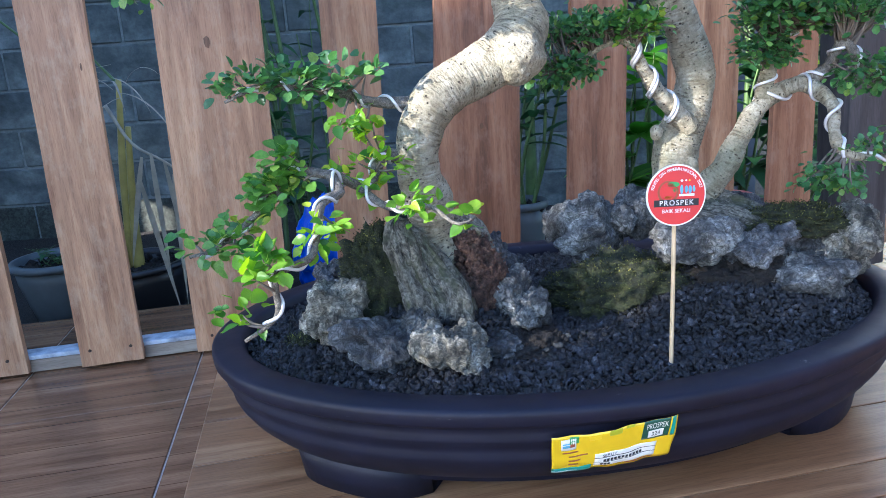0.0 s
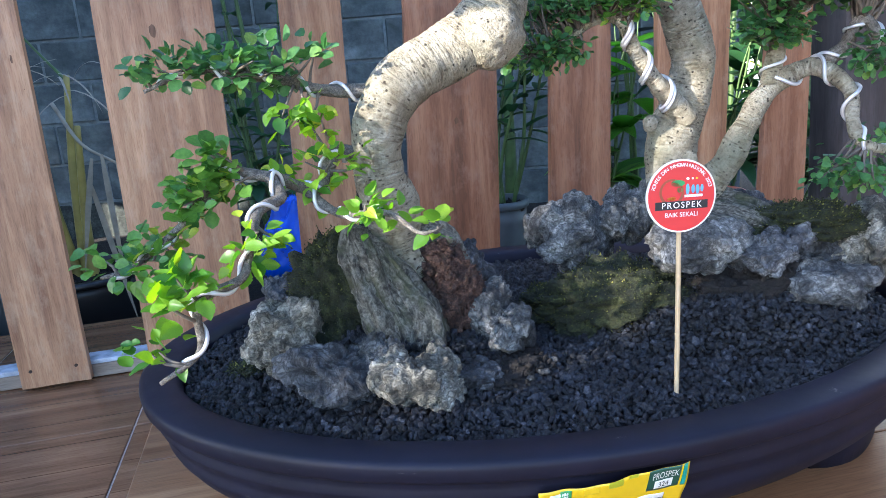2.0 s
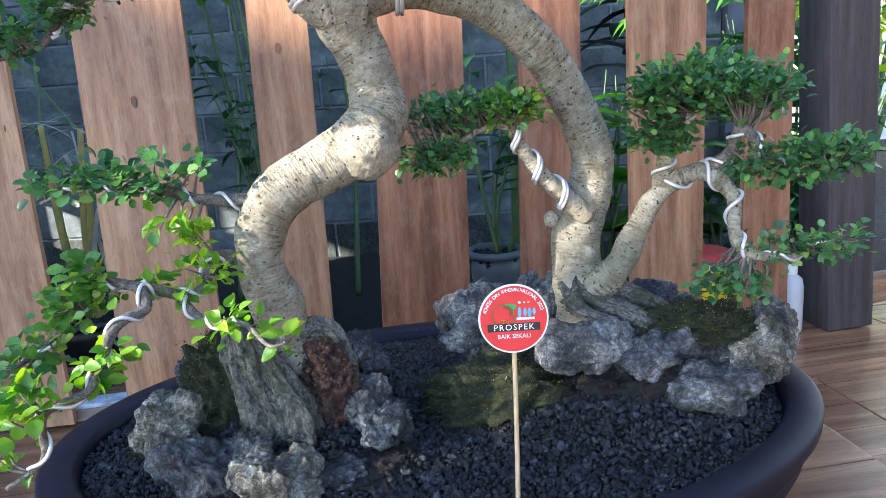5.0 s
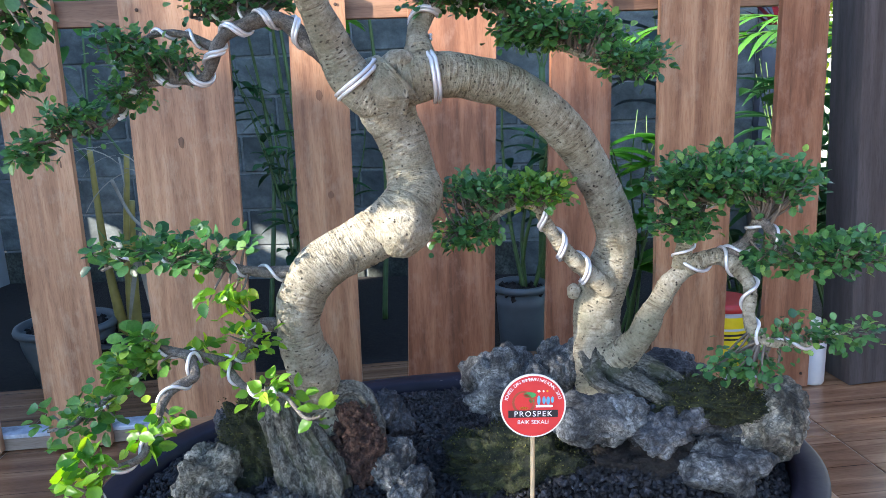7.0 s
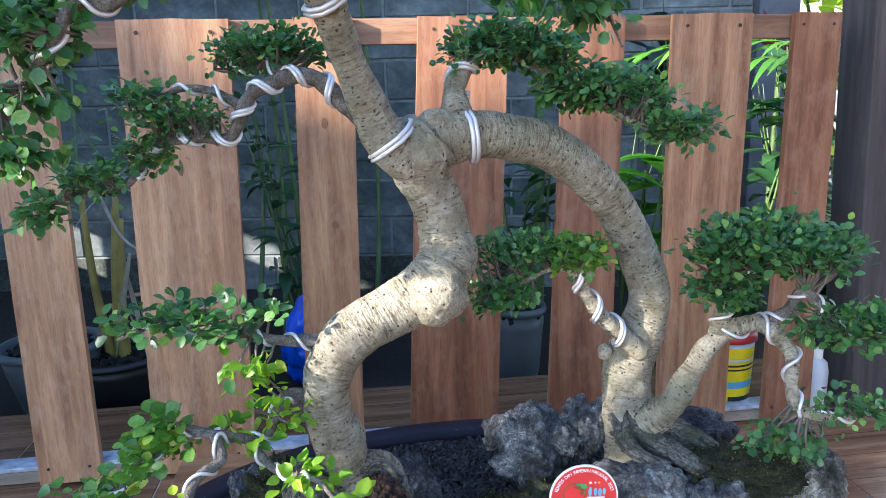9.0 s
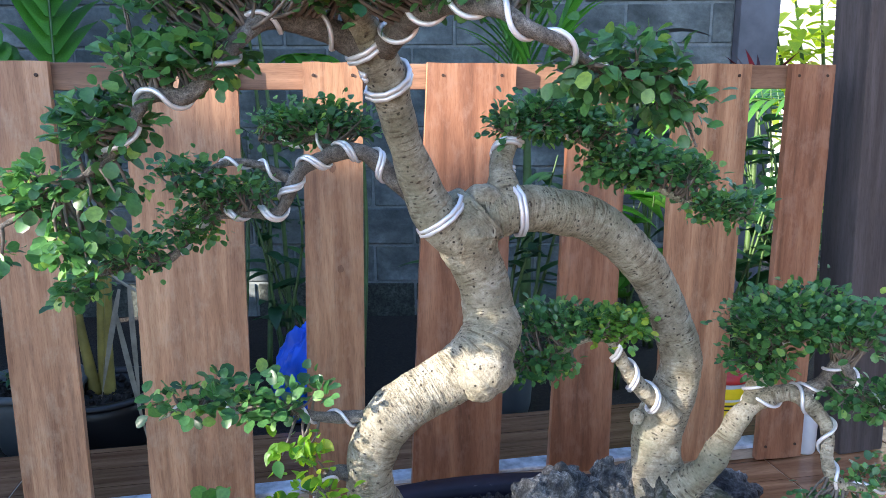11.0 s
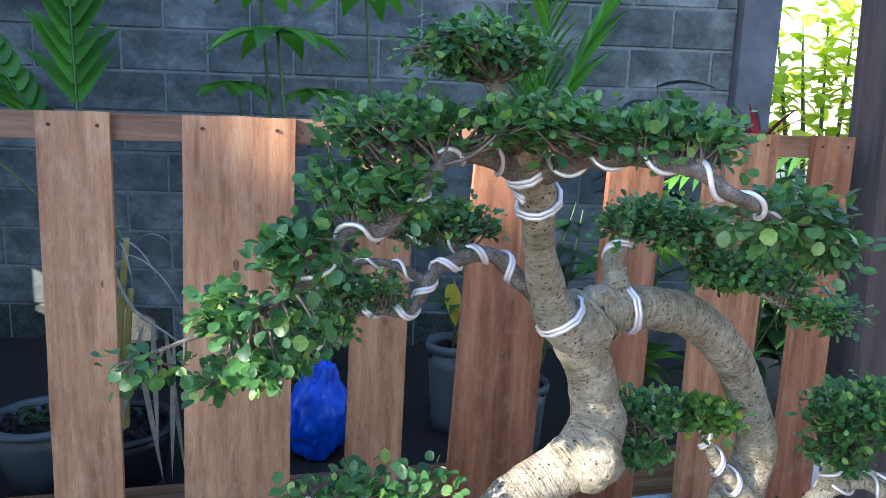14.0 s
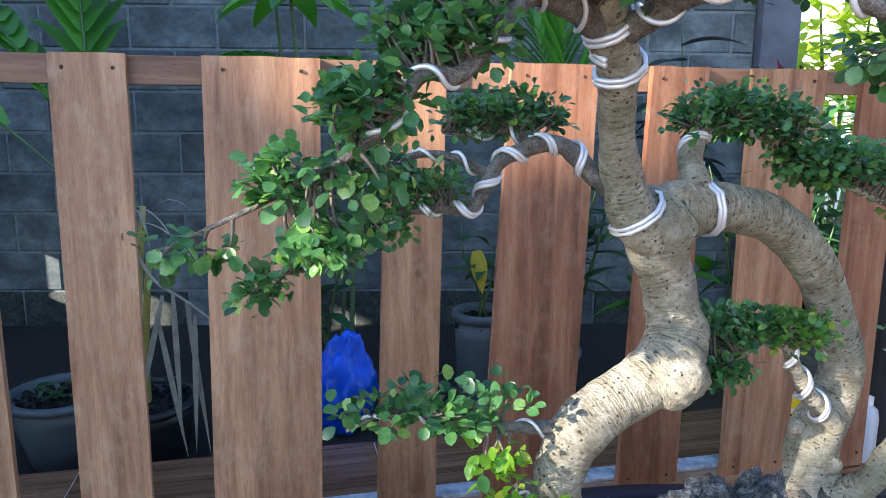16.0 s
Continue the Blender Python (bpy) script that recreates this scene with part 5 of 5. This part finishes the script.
plant_pot((-1.275, 2.27, -.10), .15, .085, .245, M_POTGREY, "grey plastic plant pot on the garden soil")
plant_pot((-1.07, 2.32, -.10), .17, .13, .20, M_POTBLACK, "black plastic plant pot holding a palm")
plant_pot((.285, 2.56, -.10), .092, .07, .275, M_POTGREY, "dark grey plastic pot with a tall plant")
plant_pot((.045, 2.75, -.10), .10, .075, .36, M_POTGREY, "slim grey plastic plant pot by the wall")

shrub("seedling", "small green weeds sprouting in the grey pot", (-1.275, 2.24, .10), .10, 9, .10, .035, .02, 4, M_SHRUB, 51, (0, 0), .002, .3)

palm = thing("palm_plant", "young palm with yellow canes and feathery green fronds", "palm")
for (x0, y0), (x1, y1), h in (((-1.10, 2.32), (-1.14, 2.33), .72), ((-1.08, 2.34), (-1.03, 2.36), .70), ((-1.05, 2.31), (-1.0, 2.30), .55)):
    part("cane", mesh_of("cane", *tube([(x0, y0, .06), ((x0 + x1) / 2 - .01, y0, h * .5), (x1, y1, h)], [.020, .013, .009], 10, .03), M_CANE), palm)
for b, d, L, n_, sd, dr, ff in (((-1.14, 2.33, .70), (-.30, .62, .75), 1.20, 11, 1, -.9, .42), ((-1.03, 2.36, .68), (-.80, .55, .70), 1.10, 10, 2, -.2, .48), ((-1.14, 2.33, .68), (-.85, -.02, .95), .85, 9, 3, .5, .45)):
    frond(palm, b, d, L, n_, .34, .088, M_PALM, sd, dr, first=ff, rise=2.3)
for k, (b, d, L) in enumerate((((-.93, 2.2, .46), (-.25, -.05, -1), .36), ((-.90, 2.2, .47), (.02, -.05, -1), .42), ((-.87, 2.22, .44), (.1, 0, -1), .50), ((-.95, 2.2, .40), (.15, 0, -1), .48), ((-.84, 2.2, .40), (-.05, 0, -1), .44))):
    part("dead_leaflet", mesh_of("dead_leaflet", *blade(b, d, Vector((0, -1, .2)), L, .018, .1, M_DRY, 8), M_DRY), palm, "dry drooping palm leaflet")
part("dead_rib", mesh_of("dead_rib", *tube([(-1.06, 2.3, .62), (-.97, 2.24, .50), (-.86, 2.2, .44), (-.74, 2.2, .34)], [.006, .005, .004, .002], 6, .03), M_DRY), palm, "dry palm leaf rib")
for k in range(9):
    r_ = random.Random(40 + k)
    part("dry_strand", mesh_of("dry_strand", *blade((-1.02 + r_.uniform(-.05, .04), 2.32, .70 + r_.uniform(-.06, .06)), (r_.uniform(-.6, 1), -.2, r_.uniform(-.2, .6)), Vector((0, -.3, 1)), r_.uniform(.15, .30), .007, 1.6, M_DRY, 8), M_DRY), palm, "dry curled strand")

shrub("leafy_shrub", "slender dark green shrub against the block wall", (-.52, 2.62, -.1), .95, 4, .10, .13, .055, 9, M_SHRUB, 3, (-.05, 0), .008)
shrub("leafy_shrub", "tall green-stemmed plant growing from the grey pot", (.31, 2.62, .12), .80, 5, .14, .17, .05, 8, M_SHRUB, 4, (.03, 0), .009, .45)
shrub("leafy_shrub", "broad-leaved bright green plant near the wall", (.70, 2.75, -.1), .88, 6, .14, .20, .12, 6, M_PALM, 5, (.0, 0), .007, .35)
shrub("leafy_shrub", "dark leafy bush between fence and wall", (1.15, 2.8, -.1), .95, 8, .25, .18, .07, 8, M_SHRUB, 6, (0, 0), .007, .2)
shrub("leafy_shrub", "dark leafy bush at the fence end", (1.55, 2.95, -.1), 1.22, 14, .34, .20, .09, 12, M_SHRUB, 8, (0, 0), .007, .2)
shrub("leafy_shrub", "dark purple-green plant with broad drooping leaves", (.98, 3.25, -.1), 1.45, 4, .14, .32, .11, 6, M_DARKLEAF, 7, (0, 0), .009, .72)
upright = thing("palm_plant", "upright young palm with bright green fronds by the wall", "palm")
part("trunk", mesh_of("trunk", *tube([(.40, 3.15, -.1), (.405, 3.15, .5), (.40, 3.15, .95)], [.03, .022, .014], 10, .05), M_STEM), upright)
for d, L, sd, dr in (((.02, .0, 1), .80, 31, .1), ((.35, .05, 1), .85, 32, .35), ((-.25, .1, 1), .62, 33, .5)):
    frond(upright, (.40, 3.15, .93), d, L, 12, .34, .040, M_PALM, sd, dr, first=.25, rise=1.9)
cordyline = thing("cordyline_plant", "dark red spiky-leaved plant by the pillar", "plant")
part("stem", mesh_of("stem", *tube([(1.42, 3.3, -.1), (1.43, 3.3, .5), (1.43, 3.3, 1.05)], [.016, .013, .010], 8, .05), M_STEM), cordyline)
M_REDLEAF = leaf_mat("dark_red_leaf", (0.03, 0.008, 0.012), (0.08, 0.010, 0.02), (0.22, 0.02, 0.04), 0.35, 0.3)
for k in range(9):
    r_ = random.Random(90 + k)
    a = k * .7
    part("leaf", mesh_of("leaf", *blade((1.43, 3.3, 1.03), (math.cos(a) * .8, math.sin(a) * .5, r_.uniform(.5, 1.2)), Vector((0, .2, 1)), r_.uniform(.20, .30), .026, .5, M_REDLEAF, 8), M_REDLEAF), cordyline)
shrub("leafy_shrub", "low green plants under the wall", (-.55, 3.2, -.1), 1.25, 7, .45, .16, .05, 7, M_SHRUB, 12, (0, 0), .006, .5)

whorl = thing("umbrella_plant", "umbrella plant with glossy leaf whorls on thin stems", "plant")
for k, (cx, cy, cz, L) in enumerate(((-.655, 2.9, 1.405, .27), (-.76, 3.1, 1.60, .22), (-.34, 3.1, 1.60, .24), (-.88, 3.2, 1.22, .18), (-.52, 3.15, 1.20, .17))):
    r_ = random.Random(60 + k)
    st = part("stem", mesh_of("stem", *tube([(cx * .95 + .02, 3.0, -.1), (cx + .05, cy + .05, .6), (cx, cy, cz)], [.012, .009, .006], 8, .05), M_STEM), whorl)
    for j in range(9):
        a = j * 6.28 / 9 + r_.uniform(-.2, .2)
        part("leaf", mesh_of("leaf", *blade((cx, cy, cz), (math.cos(a), math.sin(a), .16), Vector((0, 0, 1)), L * r_.uniform(1.0, 1.3), .10, .85, M_PALM, 8, .18), M_PALM), st)

fr_low = thing("palm_plant", "low palm with arching green fronds behind the fence", "palm")
for b, d, L, sd in (((1.55, 2.62, .93), (-.95, .10, .48), .95, 21), ((1.55, 2.62, .92), (-.9, -.1, .36), .85, 22), ((1.55, 2.62, .92), (.4, -.1, .8), .6, 23)):
    frond(fr_low, b, d, L, 18, .26, .028, M_PALM, sd, .9)
part("trunk", mesh_of("trunk", *tube([(1.56, 2.62, -.1), (1.55, 2.62, .4), (1.55, 2.62, .97)], [.05, .04, .03], 12, .05), M_STEM), fr_low)

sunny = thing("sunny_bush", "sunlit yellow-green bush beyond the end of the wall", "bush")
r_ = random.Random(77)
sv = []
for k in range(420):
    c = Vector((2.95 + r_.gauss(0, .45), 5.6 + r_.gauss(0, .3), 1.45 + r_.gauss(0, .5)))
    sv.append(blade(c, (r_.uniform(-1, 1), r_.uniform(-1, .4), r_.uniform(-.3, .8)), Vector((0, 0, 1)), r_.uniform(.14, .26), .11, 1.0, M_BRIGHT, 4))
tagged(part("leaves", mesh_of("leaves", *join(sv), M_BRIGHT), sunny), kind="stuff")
for k in range(7):
    part("stem", mesh_of("stem", *tube([(2.9 + .05 * k, 5.6, -.1), (2.7 + .12 * k, 5.6, .8), (2.4 + .2 * k, 5.6, 1.9)], [.03, .02, .008], 8, .1), M_STEM), sunny)
M_PALE = plain_mat("pale_render", (0.74, 0.72, 0.66), 0.8, 0, .06, 4)
# Pale backdrop added to stand in for the white glare beyond the bush.
thing("wall_far", "pale wall added as a bright backdrop beyond the bush", "wall", kind="structure", me=from_bm("wall_far", box_bm(1.2, 7.6, -.1, 9, 7.8, 4.2), M_PALE))

# blue bag: a slack sack with folds and a twisted neck
bag = thing("plastic_bag", "bright blue crumpled plastic sack standing on the soil", "bag", pose(-.465, 2.50, -.10, 0, 6, 20))
bm = bmesh.new()
bmesh.ops.create_icosphere(bm, subdivisions=5, radius=1)
for v in bm.verts:
    d = v.co.normalized()
    f = 1 + .26 * noise.noise(d * 2.0 + Vector((1, 4, 0))) + .20 * abs(noise.noise(d * 4 + Vector((3, 1, 0)))) + .06 * abs(noise.noise(d * 11))
    taper = 1.0 - .45 * max(0, d.z) ** 1.5
    v.co = Vector((d.x * .105 * f * taper, d.y * .09 * f * taper, .165 + d.z * .175 * f))
    if v.co.z < .004:
        v.co.z = .004
part("sack", from_bm("sack", bm, M_BAG, True), bag)

# paint bucket
M_BWHITE = plain_mat("white_plastic", (0.55, 0.55, 0.57), 0.4, 0, .05)
M_BRED = plain_mat("red_plastic", (0.45, 0.03, 0.03), 0.4, 0, .08)
M_BYEL = plain_mat("yellow_label", (0.80, 0.60, 0.01), 0.4, 0, .08)
bucket = thing("paint_bucket", "white plastic paint bucket with yellow label and red lid", "bucket", pose(.862, 2.10, 0))
part("body", mesh_of("body", *lathe([(.001, .001), (.066, .001), (.068, .006), (.077, .222), (.074, .222), (.06, .01)]), M_BWHITE), bucket)
part("lid", mesh_of("lid", *lathe([(.001, .243), (.072, .243), (.080, .240), (.083, .232), (.083, .220), (.079, .218)]), M_BRED), bucket, "red rim lid")
part("label", mesh_of("label", *lathe([(.0702, .035), (.0772, .205)]), M_BYEL), bucket, "yellow printed label")
for k, (z0, z1, m_) in enumerate(((.165, .172, M_BWHITE), (.150, .156, M_BLACK), (.138, .143, M_BLACK), (.085, .105, M_BLUEP), (.045, .060, M_BLACK))):
    n = 10
    a0, a1 = radians(-110 + 3 * k), radians(-20)
    V = [((.0732 + .0340 * (z - .1) + .0006) * math.cos(a0 + (a1 - a0) * i / n), (.0732 + .034 * (z - .1) + .0006) * math.sin(a0 + (a1 - a0) * i / n), z) for z in (z0, z1) for i in range(n + 1)]
    part("print_bar", mesh_of("print_bar", V, [(i, i + 1, n + 2 + i, n + 1 + i) for i in range(n)], m_), bucket)
bottle = thing("plastic_bottle", "small white plastic bottle on the tiles behind the fence", "bottle", pose(1.10, 2.06, 0))
part("body", mesh_of("body", *lathe([(.001, .001), (.032, .001), (.035, .008), (.035, .13), (.030, .155), (.014, .17)], 24), M_BWHITE), bottle)
part("cap", mesh_of("cap", *lathe([(.016, .168), (.017, .171), (.017, .192), (.001, .194)], 20), M_CARD), bottle)
def profile(pts, y0, y1):
    """A wall of one outline in x and z, between two planes of y."""
    n = len(pts)
    V = [(x, y0, z) for x, z in pts] + [(x, y1, z) for x, z in pts]
    return V, [tuple(range(n)), tuple(range(2 * n - 1, n - 1, -1))] + [((i + 1) % n, i, i + n, (i + 1) % n + n) for i in range(n)]


# Added out of view: its outline keeps sun off the pot and rocks.
thing("wall_south", "unseen cream panel added to shade the pot and rocks", "wall", kind="structure",
      me=mesh_of("wall_south", *profile([(-4.999, -.1), (-3.0, -.1), (-3.0, 4.4), (-3.97, 4.4), (-3.97, 2.06), (-4.05, 2.06), (-4.08, 2.27), (-4.205, 2.27), (-4.215, 2.42), (-4.999, 2.46)], -1.63, -1.6), M_PALE, False))
# Unseen panel; its stepped lower edge bounds the sun on the trunk.
thing("wall_upper", "unseen cream panel added to shade the upper tree", "wall", kind="structure",
      me=mesh_of("wall_upper", *profile([(-4.999, 2.465), (-4.325, 2.465), (-4.315, 2.70), (-4.178, 2.70), (-4.168, 2.575), (-3.971, 2.575), (-3.971, 4.4), (-4.999, 4.4)], -1.63, -1.6), M_PALE, False))
# Bar made up to keep sun off the right trunk's base.
thing("verandah_beam", "unseen cream bar added to shade the right trunk", "beam", kind="structure",
      me=from_bm("verandah_beam", box_bm(-4.190, -1.63, 2.33, -3.971, -1.6, 2.505, .004), M_PALE))
# Not seen: shaped to leave sun only on the plank tops.
thing("wall_gable", "unseen cream panel added to shade the fence below its top", "wall", kind="structure",
      me=mesh_of("wall_gable", *profile([(-7.6, -.1), (-5.0, -.1), (-5.0, 4.4), (-5.34, 4.4), (-5.37, 3.46), (-5.75, 3.33), (-6.05, 3.41), (-6.22, 3.44), (-6.30, 3.8), (-7.6, 3.8)], -1.75, -1.6), M_PALE, False))
M_GREYRENDER = plain_mat("grey_render", (0.22, 0.24, 0.26), 0.85, 0, .2, 5, 0.2)
# Added wall: shades the block wall, its gaps throw sun patches there.
west = thing("wall_west", "unseen grey wall added for shade, openings cut for sun patches", "wall", kind="structure",
             me=from_bm("wall_west", box_bm(-2.75, .9, .92, -2.6, 3.74, 3.7), M_GREYRENDER))
part("wall_base", from_bm("wall_base", box_bm(-2.75, .9, -.1, -2.6, 3.74, .28), M_GREYRENDER), west)
for y0, y1, z0, z1 in ((.9, 2.38, .2805, .9195), (2.86, 2.99, .2805, .9195), (3.43, 3.74, .2805, .9195), (2.3805, 2.8595, .2805, .73), (2.9905, 3.4295, .57, .9195), (2.56, 2.65, .7305, .9195), (3.17, 3.24, .2805, .5695)):
    part("wall_pier", from_bm("wall_pier", box_bm(-2.75, y0, z0, -2.6, y1, z1), M_GREYRENDER), west)

M_DARKTIMBER = wood_mat("dark_timber", (0.020, 0.015, 0.013), (0.045, 0.033, 0.028), (0.080, 0.060, 0.05), "z", 0.75)
# Made up, out of view: blocks sky light from the right.
thing("wall_east", "unseen dark timber wall added to dim the right side", "wall", kind="structure",
      me=from_bm("wall_east", box_bm(2.45, -1.6, .001, 2.55, 1.95, 3.3), M_DARKTIMBER))

# a small plant in the slim pot, with one yellowed leaf
M_YLEAF = leaf_mat("yellowed_leaf", (0.50, 0.38, 0.02), (0.62, 0.48, 0.03), (0.68, 0.55, 0.05), 0.4, 0.4)
slim = shrub("leafy_shrub", "small green plant with one yellowed leaf in the slim pot", (.045, 2.75, .22), .42, 3, .09, .15, .06, 4, M_SHRUB, 31, (0, 0), .006, .4)
part("leaf", mesh_of("leaf", *blade((.02, 2.68, .50), (.15, -.3, -1), Vector((0, -1, .2)), .16, .06, .2, M_YLEAF, 8), M_YLEAF), slim, "yellowed hanging leaf")
